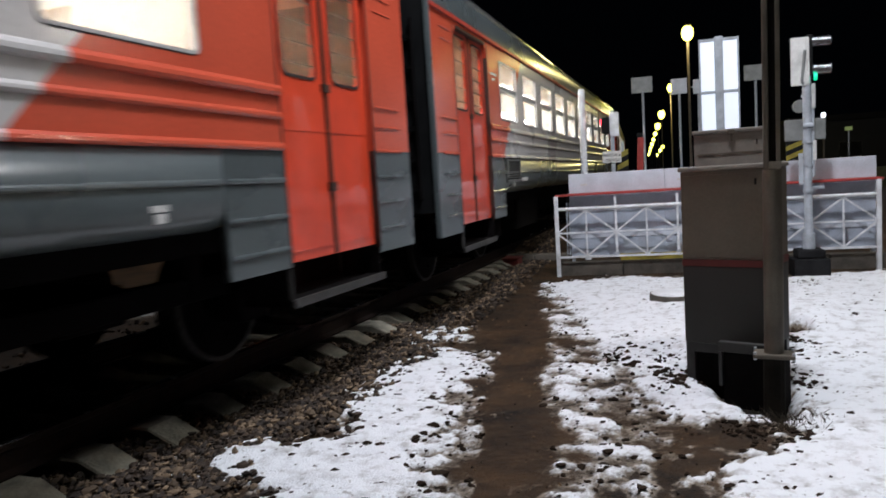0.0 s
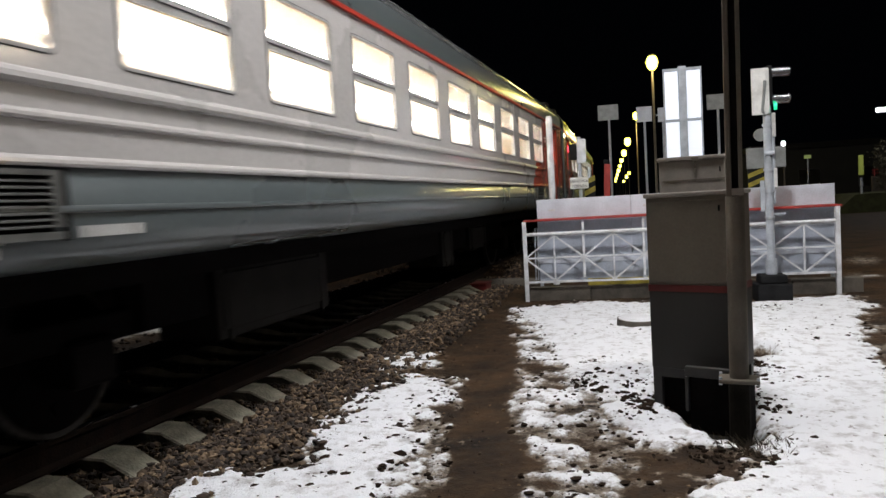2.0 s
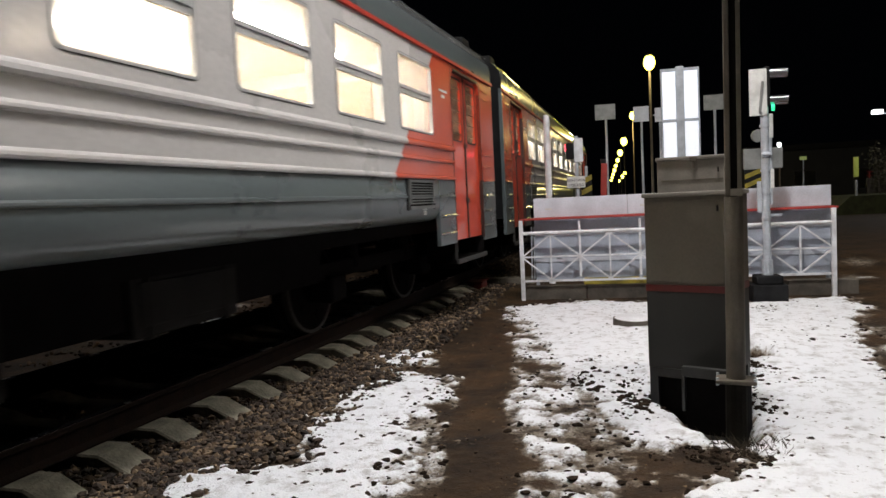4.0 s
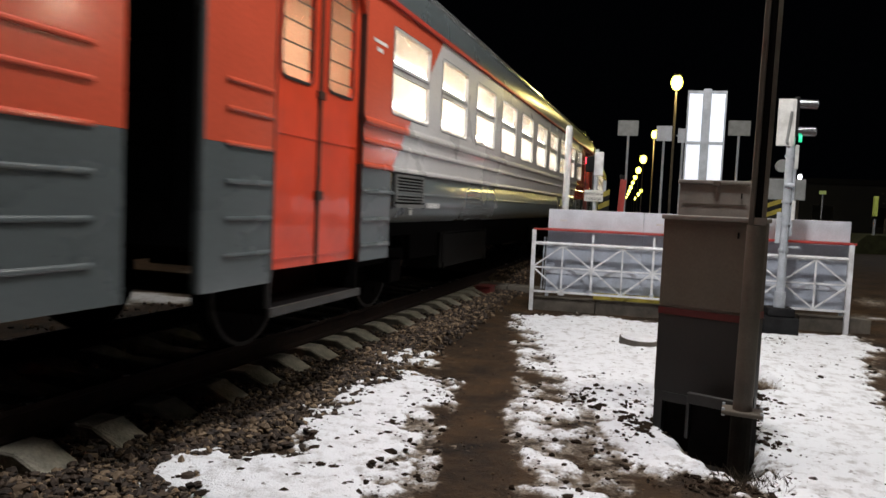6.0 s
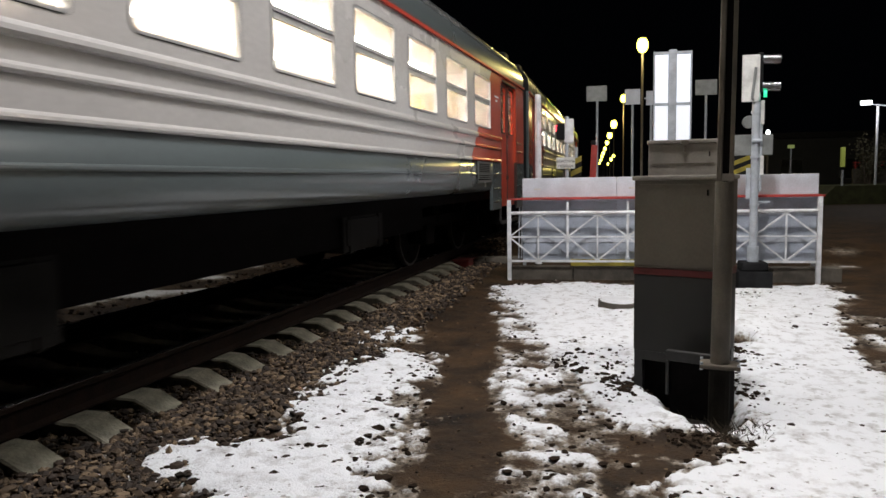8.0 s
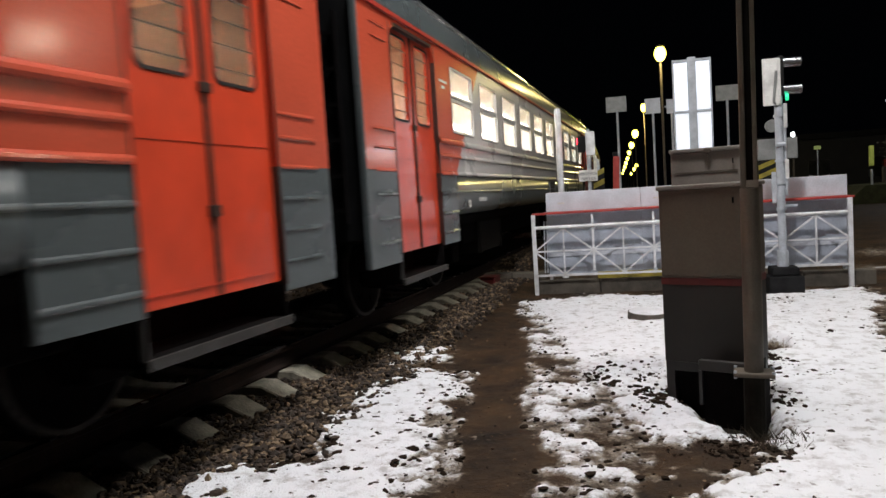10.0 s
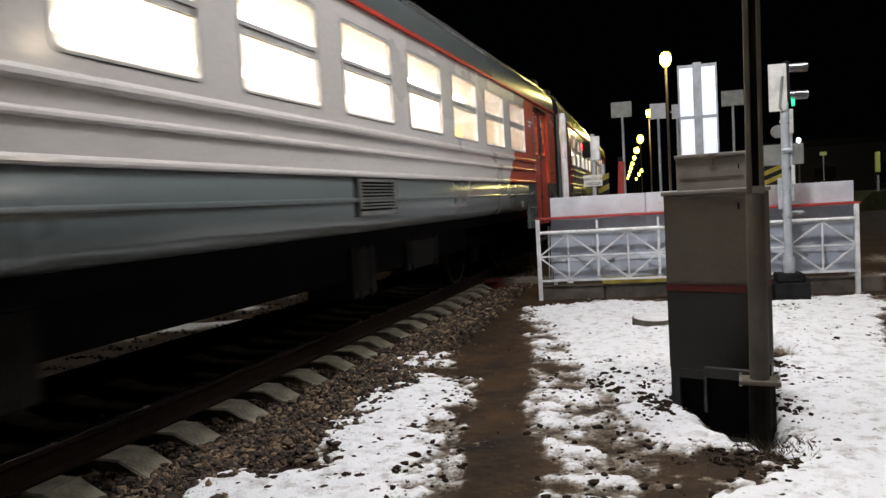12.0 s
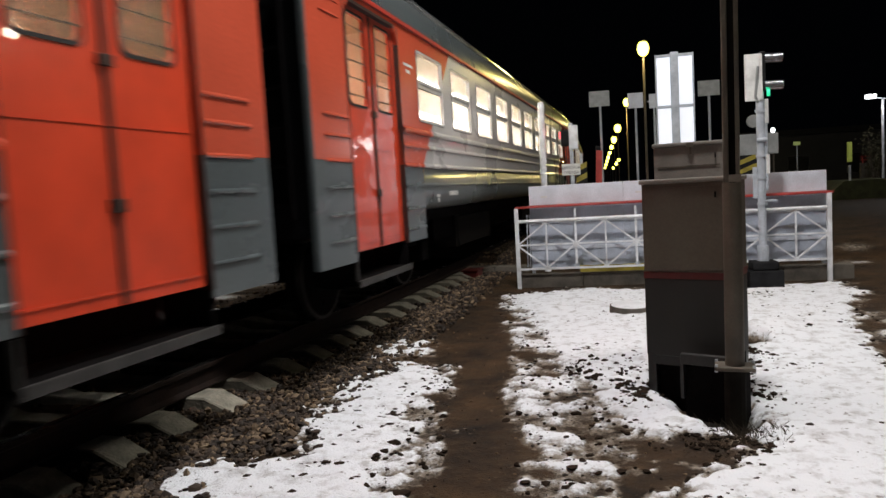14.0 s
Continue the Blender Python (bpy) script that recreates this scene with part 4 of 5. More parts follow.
rung = mesh_of(boxes((1.02, 1.53, -0.045, -0.02, 0, 0.03)), M_BLACK, "rung")
stile = mesh_of(boxes((0, 0.02, -0.045, 0.0, 1.1, 2.9)), M_BLACK, "ladder_stile")
bm = bmesh.new()
for i in range(5):
    y = -0.225 + i * 0.045
    box(bm, -0.62, 0.62, y, y + 0.03, 1.0, 3.05, 0.008)
bell = mesh_of(bm, M_RUBBER, "bellows")
coupler = mesh_of(boxes((-0.12, 0.12, -0.225, 0.3, 0.9, 1.12), bevel=0.02), M_BLACK, "coupler")
hose = mesh_of(boxes((-0.04, 0.04, -0.22, 0, 0.7, 0.8), bevel=0.015), M_BLACK, "brake_hose")
mark = mesh_of(boxes((0.72, 0.80, -0.016, -0.002, 1.95, 2.08), (0.83, 0.91, -0.016, -0.002, 1.95, 2.08), (0.68, 0.76, -0.016, -0.002, 1.72, 1.85), (0.79, 0.87, -0.016, -0.002, 1.72, 1.85), (0.90, 0.98, -0.016, -0.002, 1.72, 1.85)), M_LETTER, "marking")
for turn in (Matrix.Identity(4), Matrix.Translation((0, LEN, 0)) @ Matrix.Rotation(math.pi, 4, "Z")):
    for nm, mm_, lb in (("end_wall", end_me, "sooty dark end wall"), ("bellows", bell, "black rubber gangway bellows"), ("coupler", coupler, ""), ("marking", mark, "white marking")):
        COMMON.append((nm, mm_, turn, lb))
    for x in (-0.46, 0.46):
        COMMON.append(("brake_hose", hose, turn @ Matrix.Translation((x, 0, 0)), ""))
    for z in (1.2, 1.5, 1.8, 2.1, 2.4, 2.7):
        COMMON.append(("rung", rung, turn @ Matrix.Translation((0, 0, z)), ""))
    for x in (1.0, 1.53):
        COMMON.append(("ladder_stile", stile, turn @ Matrix.Translation((x, 0, 0)), ""))
lining = mesh_of(boxes((-W + T, -W + T + 0.01, 0.06, LEN - 0.06, 1.09, 2.03), (-W + T, -W + T + 0.01, 0.06, LEN - 0.06, 2.84, 3.02)), M_CREAM, "lining")
COMMON.append(("lining", lining, Matrix.Identity(4), "cream inner lining"))
# inside: floor, ceiling with lamps, partitions, benches
COMMON.append(("floor", mesh_of(boxes((-1.5, 1.5, 0.06, LEN - 0.06, 1.06, 1.09)), M_SEAT, "floor"), Matrix.Identity(4), ""))
COMMON.append(("ceiling", mesh_of(boxes((-W + T, W - T, 0.06, LEN - 0.06, 3.02, 3.04)), M_CEIL, "ceiling"), Matrix.Identity(4), ""))
strip = mesh_of(boxes((-0.08, 0.08, 3.2, LEN - 3.2, 2.965, 3.012)), M_TUBE, "ceiling_lamp")
for x in (-0.7, 0.7):
    COMMON.append(("ceiling_lamp", strip, Matrix.Translation((x, 0, 0)), "glowing ceiling lamp strip"))
COMMON.append(("vestibule_lamp", mesh_of(boxes((-0.5, 0.5, 1.2, 1.6, 2.97, 3.01), (-0.5, 0.5, LEN - 1.6, LEN - 1.2, 2.97, 3.01)), M_DIMTUBE, "vestibule_lamp"), Matrix.Identity(4), ""))
wallin = mesh_of(boxes((-W + T, -0.4, -0.02, 0.02, 1.09, 3.02), (0.4, W - T, -0.02, 0.02, 1.09, 3.02), (-0.4, 0.4, -0.02, 0.02, 2.6, 3.02)), M_CREAM, "partition")
for y in (2.45, LEN - 2.45):
    COMMON.append(("partition", wallin, Matrix.Translation((0, y, 0)), "cream partition wall"))
bench = mesh_of(boxes((0, 1.05, -0.05, 0.05, 1.2, 1.95), (0, 1.05, -0.45, 0.45, 1.45, 1.52), (0.1, 0.2, -0.4, 0.4, 1.09, 1.46), bevel=0.015), M_SEAT, "bench")
for c in [(a + b) / 2 for a, b in zip(WIN_Y, WIN_Y[1:])]:
    for x in (-W + T + 0.01, W - T - 1.06):
        COMMON.append(("bench", bench, Matrix.Translation((x, c, 0)), "brown wooden bench"))
# round yellow disc that glows inside each car end
glow_disc = mesh_of(rods(((0, -0.05, 0), (0, 0.0, 0), 0.09), seg=20), plain_glow("round_yellow_glow", (1.0, 0.70, 0.15), 1.3), "yellow_disc")
for x, y in ((0.95, LEN - 4.2), (-0.95, 4.2)):
    COMMON.append(("yellow_disc", glow_disc, Matrix.Translation((x, y, 2.33)), "round yellow glowing disc"))
    COMMON.append(("cabinet", mesh_of(boxes((x - 0.55, x + 0.6, y + 0.001, y + 0.06, 1.09, 2.52), bevel=0.01), M_SEAT, "cabinet"), Matrix.Identity(4), "brown inner cabinet"))
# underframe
COMMON.append(("underframe", mesh_of(boxes((-1.45, 1.45, 0.2, LEN - 0.2, 0.9, 1.04)), M_BLACK, "underframe"), Matrix.Identity(4), "sooty black underframe, darkened for the shade under the car"))
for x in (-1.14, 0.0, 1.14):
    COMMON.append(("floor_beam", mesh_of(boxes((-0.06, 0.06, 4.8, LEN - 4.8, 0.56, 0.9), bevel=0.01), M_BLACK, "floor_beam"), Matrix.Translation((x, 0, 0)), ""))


def equipment(car, x0, x1, y0, y1, z0):
    """A box hung from the underframe, with a lid plate and two straps."""
    out = 1 if x0 + x1 > 0 else -1
    face = max(x0, x1) if out > 0 else min(x0, x1)
    bm = boxes((x0, x1, y0, y1, z0, 0.91), bevel=0.015)
    box(bm, min(face, face + out * 0.014), max(face, face + out * 0.014), y0 + 0.06, y1 - 0.06, z0 + 0.07, 0.85, 0.005)
    for y in (y0 + 0.12, y1 - 0.18):
        box(bm, x0 - 0.008, x1 + 0.018, y, y + 0.05, z0 - 0.012, 0.90)
    me = bpy.data.meshes.new("equipment_box")
    bm.to_mesh(me)
    bm.free()
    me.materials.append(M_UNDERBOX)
    ob = share("equipment_box", me, car, Matrix.Identity(4))
    ob["label"] = "grimy equipment box, darkened for the shade under the floor"


bm = boxes((0.98, 1.12, -1.9, 1.9, 0.55, 0.72), (-1.12, -0.98, -1.9, 1.9, 0.55, 0.72), (-1.0, 1.0, -0.25, 0.25, 0.5, 0.75), bevel=0.02)
for sx in (-1.06, 1.06):
    for y in (-1.3, 1.3):
        box(bm, sx - 0.13, sx + 0.13, y - 0.17, y + 0.17, 0.32, 0.6, 0.03)
    for y in (-0.75, 0.75, -1.75, 1.75):
        rod(bm, (sx, y, 0.62), (sx, y, 0.86), 0.09, 12)
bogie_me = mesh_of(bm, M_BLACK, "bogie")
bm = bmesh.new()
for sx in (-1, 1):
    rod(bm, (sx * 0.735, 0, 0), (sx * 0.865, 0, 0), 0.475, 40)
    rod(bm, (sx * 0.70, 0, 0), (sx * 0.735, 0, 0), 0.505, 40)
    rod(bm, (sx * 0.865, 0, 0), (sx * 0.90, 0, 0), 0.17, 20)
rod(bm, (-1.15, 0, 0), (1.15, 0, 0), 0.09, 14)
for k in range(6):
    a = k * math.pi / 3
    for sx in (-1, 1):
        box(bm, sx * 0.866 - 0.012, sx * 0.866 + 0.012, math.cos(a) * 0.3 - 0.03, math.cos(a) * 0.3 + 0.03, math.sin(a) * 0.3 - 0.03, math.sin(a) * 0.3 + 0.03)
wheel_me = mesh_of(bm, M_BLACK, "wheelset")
tyre_me = []
for sx in (-1, 1):
    bm = bmesh.new()
    prof = [(0.44, 0.866), (0.475, 0.870), (0.475, 0.80)]
    rings = []
    for k in range(48):
        a = k * math.pi / 24
        rings.append([bm.verts.new((sx * x, r * math.cos(a), r * math.sin(a))) for r, x in prof])
    for k in range(48):
        p, q = rings[k], rings[(k + 1) % 48]
        for i in range(2):
            bm.faces.new((p[i], p[i + 1], q[i + 1], q[i]))
    tyre_me.append(mesh_of(bm, M_STEEL, "tyre"))
LOUVRE = louvre_mesh()
# flat black plates standing for the shadow gaps behind and around the slats
LOUVRE_BACK = mesh_of(boxes((W - 0.0, W + 0.003, 0.04, 0.76, 1.23, 1.5), (W, W + 0.004, -0.06, -0.01, 1.19, 1.52), (W, W + 0.004, 0.81, 0.86, 1.19, 1.52), (W, W + 0.006, -0.10, 0.92, 1.527, 1.548)), M_BLACK, "louvre_shade")
LOUVRE_AT = {0: (), 1: (2.89, LEN - 3.79), 2: (2.84, LEN - 3.79), 3: (10.05,), 4: (LEN - 3.79,), 5: (2.89,), 6: (10.05,)}
CARS, WHEELS = [], []
for n in range(7):
    car = build_car(Matrix.Identity(4))
    for y in LOUVRE_AT[n]:
        for turn in (0, 1):
            mm = Matrix.Translation((0, y, 0))
            if turn:
                mm = Matrix.Translation((0, LEN, 0)) @ Matrix.Rotation(math.pi, 4, "Z") @ mm
            lv = share("louvre", LOUVRE, car, mm)
            lv["label"] = "slatted grey ventilation louvre"
            share("shade_plates", LOUVRE_BACK, lv, Matrix.Identity(4))
    near = ((5.5, 7.25, 0.36), (10.85, 11.4, 0.37), (12.3, 13.4, 0.5)) if n % 2 else ((5.85, 8.4, 0.38), (12.1, 13.2, 0.5))
    for y0, y1, z0 in near:
        equipment(car, 0.72, 1.25, y0, y1, z0)
    equipment(car, -1.25, -0.72, 5.6, 7.4, 0.45)
    equipment(car, -0.45, 0.45, 4.9, 6.6, 0.40)
    for yb in (3.1, LEN - 3.1):
        bg = share("bogie", bogie_me, car, Matrix.Translation((0, yb, 0)))
        for dy in (-1.3, 1.3):
            ws = share("wheelset", wheel_me, car, Matrix.Translation((0, yb + dy, 0.475)))
            for ty in tyre_me:
                share("tyre", ty, ws, Matrix.Identity(4))
            WHEELS.append((ws, yb + dy))
    CARS.append((n, car))


# ---- the crossing's fence, panels, cabinets, posts and signals ----
def cross_fence(m, length=4.36, height=1.21):
    f = thing("guard_fence", m, "white-painted metal guard fence with diagonal crossed bars", "fence")
    part("end_post", boxes((-0.03, 0.03, -0.03, 0.03, -0.05, height), bevel=0.006), M_WHITE, f)
    part("end_post", boxes((length - 0.03, length + 0.03, -0.03, 0.03, -0.05, height), bevel=0.006), M_WHITE, f)
    part("top_rail", rods(((0.03, 0, 1.01), (length - 0.03, 0, 1.01), 0.026)), M_WHITE, f)
    part("middle_rail", boxes((0.03, length - 0.03, -0.012, 0.012, 0.638, 0.662)), M_WHITE, f)
    part("bottom_rail", boxes((0.03, length - 0.03, -0.015, 0.015, 0.27, 0.30)), M_WHITE, f)
    n = 5
    w = length / n
    for i in range(n):
        x0, x1, xm = i * w, (i + 1) * w, (i + 0.5) * w
        if i:
            part("upright", boxes((x0 - 0.016, x0 + 0.016, -0.016, 0.016, 0.27, 1.17)), M_WHITE, f)
            part("bolt_plate", boxes((x0 - 0.035, x0 + 0.035, -0.024, -0.016, 0.31, 0.345)), M_GALV, f)
        part("mid_bar", boxes((xm - 0.011, xm + 0.011, -0.012, 0.012, 0.30, 0.99)), M_WHITE, f)
        for a, b in (((x0, 0.65), (xm, 0.985)), ((xm, 0.985), (x1, 0.65)), ((x0, 0.65), (xm, 0.295)), ((xm, 0.295), (x1, 0.65))):
            part("diagonal_bar", bar(bmesh.new(), (a[0], 0, a[1]), (b[0], 0, b[1]), 0.022), M_WHITE, f)
    return f


cross_fence(pose(-1.115, 10.94, 0))

wall = thing("barrier_panel", pose(-0.93, 11.13, 0), "pale grey sheet-metal barrier panel with a red top rail", "barrier")
for i in range(3):
    a = i * 4.21 / 3
    part("upper_sheet", boxes((a + 0.004, a + 4.21 / 3 - 0.004, 0.0, 0.03, 1.24, 1.53), bevel=0.004), M_PANEL, wall)
    part("lower_sheet", boxes((a + 0.003, a + 4.21 / 3 - 0.003, 0.045, 0.07, 0.25, 1.22), bevel=0.004), M_PANELLOW, wall)
    part("sticker", boxes((a + 0.18, a + 0.28, -0.003, 0.0, 1.35, 1.375)), M_LETTER, wall, "small white sticker")
part("top_rail", boxes((-0.2, 4.24, -0.20, -0.15, 1.205, 1.235), (-0.02, 4.2, -0.16, 0.0, 1.225, 1.24), bevel=0.004), M_REDRAIL, wall, "chipped red top rail")
for z in (0.55, 0.95):
    part("stiffener", boxes((0.0, 4.2, 0.03, 0.045, z, z + 0.05)), M_PANEL, wall)
for x in (0.0, 1.4, 2.8, 4.16):
    part("stay", boxes((x, x + 0.05, 0.07, 0.12, 0.05, 1.5)), M_GALV, wall)
for x in (-0.06, -0.02):
    part("hinge_rod", rods(((x, 0.02, 0.30), (x + 0.02, 0.02, 1.10), 0.012)), M_GALV, wall)

kerb = thing("concrete_kerb", pose(-1.10, 11.02, 0), "cracked concrete kerb under the barrier", "kerb")
for i in range(5):
    part("kerb_block", boxes((i * 0.94, i * 0.94 + 0.93, 0.0, 0.22, -0.1, 0.19 + 0.01 * (i % 2)), bevel=0.015), M_CONC, kerb)
part("painted_strip", boxes((0.9, 2.5, 0.03, 0.09, 0.20, 0.30), bevel=0.004), M_YELLOW, kerb, "yellow painted strip")


def relay_cabinet(m, w, d, z0, z1, stripe=True):
    c = thing("relay_cabinet", m, "beige-grey relay cabinet with a dark lower half and red stripe" if stripe else "plain grey relay cabinet with a pale lid", "electrical cabinet")
    if stripe:
        part("lower_body", boxes((0, w, 0, d, z0, 0.83), bevel=0.008), M_CABLOW, c, "dark grey lower body")
        part("upper_body", boxes((0, w, 0, d, 0.878, z1 - 0.03), bevel=0.008), M_CAB, c)
        part("stripe", boxes((-0.002, w + 0.002, -0.002, d + 0.002, 0.83, 0.878)), M_STRIPE, c, "dark red stripe")
        part("door", boxes((0.03, w - 0.03, -0.008, 0.0, 0.90, z1 - 0.06), bevel=0.003), M_CAB, c)
    else:
        part("upper_body", boxes((0, w, 0, d, z0, z1 - 0.03), bevel=0.008), M_CABTOP, c)
        part("rib", boxes((0.03, w - 0.05, -0.006, 0, z1 - 0.20, z1 - 0.19)), M_CAB, c)
    # lid coloured paler than the striped body, for light from above
    part("lid", boxes((-0.012, w + 0.012, -0.02, d + 0.012, z1 - 0.032, z1), bevel=0.008), M_CABTOP, c, "pale worn lid, toned up for light from above")
    if not stripe:
        part("latch", boxes((w * 0.46, w * 0.56, -0.026, -0.008, z1 - 0.045, z1 - 0.005), (w * 0.5, w * 0.53, -0.022, -0.006, z1 - 0.10, z1 - 0.04), bevel=0.003), M_CAB, c)
    part("lock", boxes((w - 0.09, w - 0.08, -0.02, -0.006, z1 - 0.14, z1 - 0.10)), M_BLACK, c)
    # black block added for the darkness between the legs
    part("underside_fill", boxes((0.06, w - 0.03, 0.07, d - 0.02, -0.2, z0 - 0.01)), M_BLACK, c, "black block filling in the shade under the cabinet")
    for x in (0.0, w - 0.06):
        for y in (0.02, d - 0.08):
            part("leg", boxes((x, x + 0.06, y, y + 0.06, -0.15, z0 + 0.005)), M_LIP, c)
    part("base_beam", boxes((0.06, w - 0.06, 0.02, 0.06, z0 - 0.07, z0 - 0.004)), M_LIP, c)
    return c


relay_cabinet(pose(0.295, 5.37, 0, 0, 0, -25.5), 0.60, 0.42, 0.275, 1.53)
relay_cabinet(pose(0.475, 6.28, 0, 0, 0, -8), 0.56, 0.42, 0.30, 1.82, False)
tray = thing("cable_box", pose(0.50, 5.02, 0, 0, 0, -25.5), "cable box's grey metal lip over a black block standing for shade", "cable box")
part("lip", boxes((-0.02, 0.38, 0.0, 0.05, 0.285, 0.355), bevel=0.005), M_LIP, tray, "grey metal lip")
# solid black block in place of the darkness beneath the lip
part("dark_fill", boxes((0.0, 0.38, 0.03, 0.2, -0.12, 0.29), bevel=0.005), M_BLACK, tray)
part("side_strip", boxes((-0.02, 0.0, 0.0, 0.05, 0.05, 0.285)), M_LIP, tray)


# added black block that darkens the pit where shade lies
pit = thing("pit_dark_block", pose(0.68, 5.0, 0, 0, 0, -25.5), "black block added for the darkness of a muddy pit", "foundation")
part("block", boxes((-0.22, 0.16, -0.16, 0.32, -0.3, -0.10), bevel=0.03), M_POLEDARK, pit)


def steel_pole(x, y):
    p = thing("steel_pole", pose(x, y, 0, 0, 0.5, -10), "tall weathered steel channel pole bolted to a dark footing", "pole")
    part("left_flange", boxes((-0.052, -0.018, -0.030, 0.03, 1.48, 7.0), bevel=0.006), M_POLE, p)
    part("right_flange", boxes((0.022, 0.047, -0.030, 0.03, 1.48, 7.0), bevel=0.004), M_POLE, p)
    part("web", boxes((-0.018, 0.022, 0.0, 0.015, 1.48, 7.0)), M_WEBSHADE, p, "web coloured dark for the channel's shade")
    part("sleeve", rods(((0, 0, 0.335), (0, 0, 1.485), 0.058), seg=24), M_POLE, p, "grey foot sleeve")
    part("footing", rods(((0, 0, -0.25), (0, 0, 0.31), 0.066), seg=12), M_POLEDARK, p, "tarred dark footing")
    part("flange", boxes((-0.12, 0.12, -0.085, 0.085, 0.308, 0.335), bevel=0.008), M_CAB, p, "pale flange plate")
    part("band", boxes((-0.02, 0.05, -0.036, -0.031, 1.49, 1.535), (0.047, 0.052, -0.033, 0.03, 1.49, 1.535)), M_CABTOP, p, "pale metal band")
    for k in range(4):
        a = (-0.11, 0.11)[k % 2], (-0.07, 0.07)[k // 2]
        part("bolt", rods(((a[0], a[1], 0.30), (a[0], a[1], 0.348), 0.011), seg=6), M_GALV, p)
    return p


steel_pole(0.785, 4.80)


def crossing_signal(m):
    s = thing("crossing_signal", m, "grey level-crossing signal mast with two hooded lamps", "traffic signal")
    part("footing", boxes((-0.22, 0.22, -0.2, 0.2, -0.1, 0.22), (-0.17, 0.17, -0.16, 0.16, 0.22, 0.34), bevel=0.02), mat("grey_footing", (0.022, 0.022, 0.023), 0.85, 0, 0.4, 6, 0.5, spec=0.03), s, "dark concrete footing")
    part("mast", rods(((0, 0, 0.34), (0, 0, 2.9), 0.052), ((0, 0, 0.34), (0, 0, 0.55), 0.075), seg=16), M_GALV, s)
    part("back_board", boxes((-0.20, 0.02, -0.065, -0.050, 2.50, 3.12), bevel=0.006), M_LETTER, s, "pale signal backboard")
    part("board_rim", boxes((-0.01, 0.02, -0.085, -0.066, 2.52, 3.10), bevel=0.004), M_LETTER, s)
    part("board_stay", rods(((-0.07, -0.072, 2.55), (-0.03, -0.072, 2.95), 0.018), ((-0.07, -0.072, 2.55), (0.0, 0.0, 2.44), 0.018)), M_SIGNBACK, s)
    part("lamp_housing", boxes((-0.005, 0.07, -0.06, 0.10, 2.62, 3.15), bevel=0.02), M_BLACKPAINT, s, "black lamp housing")
    for z in (3.06, 2.70):
        bm = bmesh.new()
        rod(bm, (0.045, 0.0, z), (0.29, 0.03, z), 0.058, 24, 0.062)
        part("visor", bm, M_HOOD, s, "shiny dark metal lamp hood")
    bm = bmesh.new()
    rod(bm, (0.08, -0.04, 2.60), (0.12, -0.05, 2.60), 0.045, 16)
    part("lens", bm, M_GREEN, s, "dim green lens")
    part("junction_box", boxes((-0.26, 0.24, 0.06, 0.12, 1.79, 2.07), bevel=0.01), M_SIGNBACK, s, "grey equipment box")
    part("bell", rods(((-0.08, 0.0, 2.24), (-0.08, 0.07, 2.24), 0.085), seg=20), M_SIGNBACK, s, "round warning bell")
    for z in (1.45, 1.75, 2.35, 1.1):
        part("clamp", rods(((0, 0, z), (0, 0, z + 0.03), 0.066), seg=16), M_GALV, s)
    part("conduit", rods(((0.07, 0.0, 1.3), (0.07, 0.0, 2.5), 0.02), seg=8), M_GALV, s)
    part("plate", boxes((0.055, 0.10, -0.03, -0.01, 2.20, 2.52), bevel=0.004), M_LETTER, s, "narrow pale plate")
    part("plate", boxes((0.06, 0.105, -0.03, -0.01, 1.52, 1.78), bevel=0.004), M_LETTER, s, "narrow pale plate")
    part("plate", boxes((-0.115, -0.06, -0.03, -0.01, 1.20, 1.62), bevel=0.004), M_GALV, s)
    part("knuckle", rods(((-0.06, -0.055, 1.98), (0.06, -0.055, 1.98), 0.028), seg=12), M_GALV, s)
    part("bracket", boxes((0.05, 0.2, -0.02, 0.02, 1.14, 1.17), bevel=0.004), M_GALV, s)
    return s


crossing_signal(pose(2.27, 10.50, 0))

# white post and the warning sign beside the line
post = thing("white_post", pose(-0.78, 13.0, 0), "round white concrete post beside the rails", "post")
part("shaft", rods(((0, 0, 0), (0, 0, 2.96), 0.058), ((0, 0, 2.9), (0, 0, 3.0), 0.05), seg=16), M_WHITE, post)


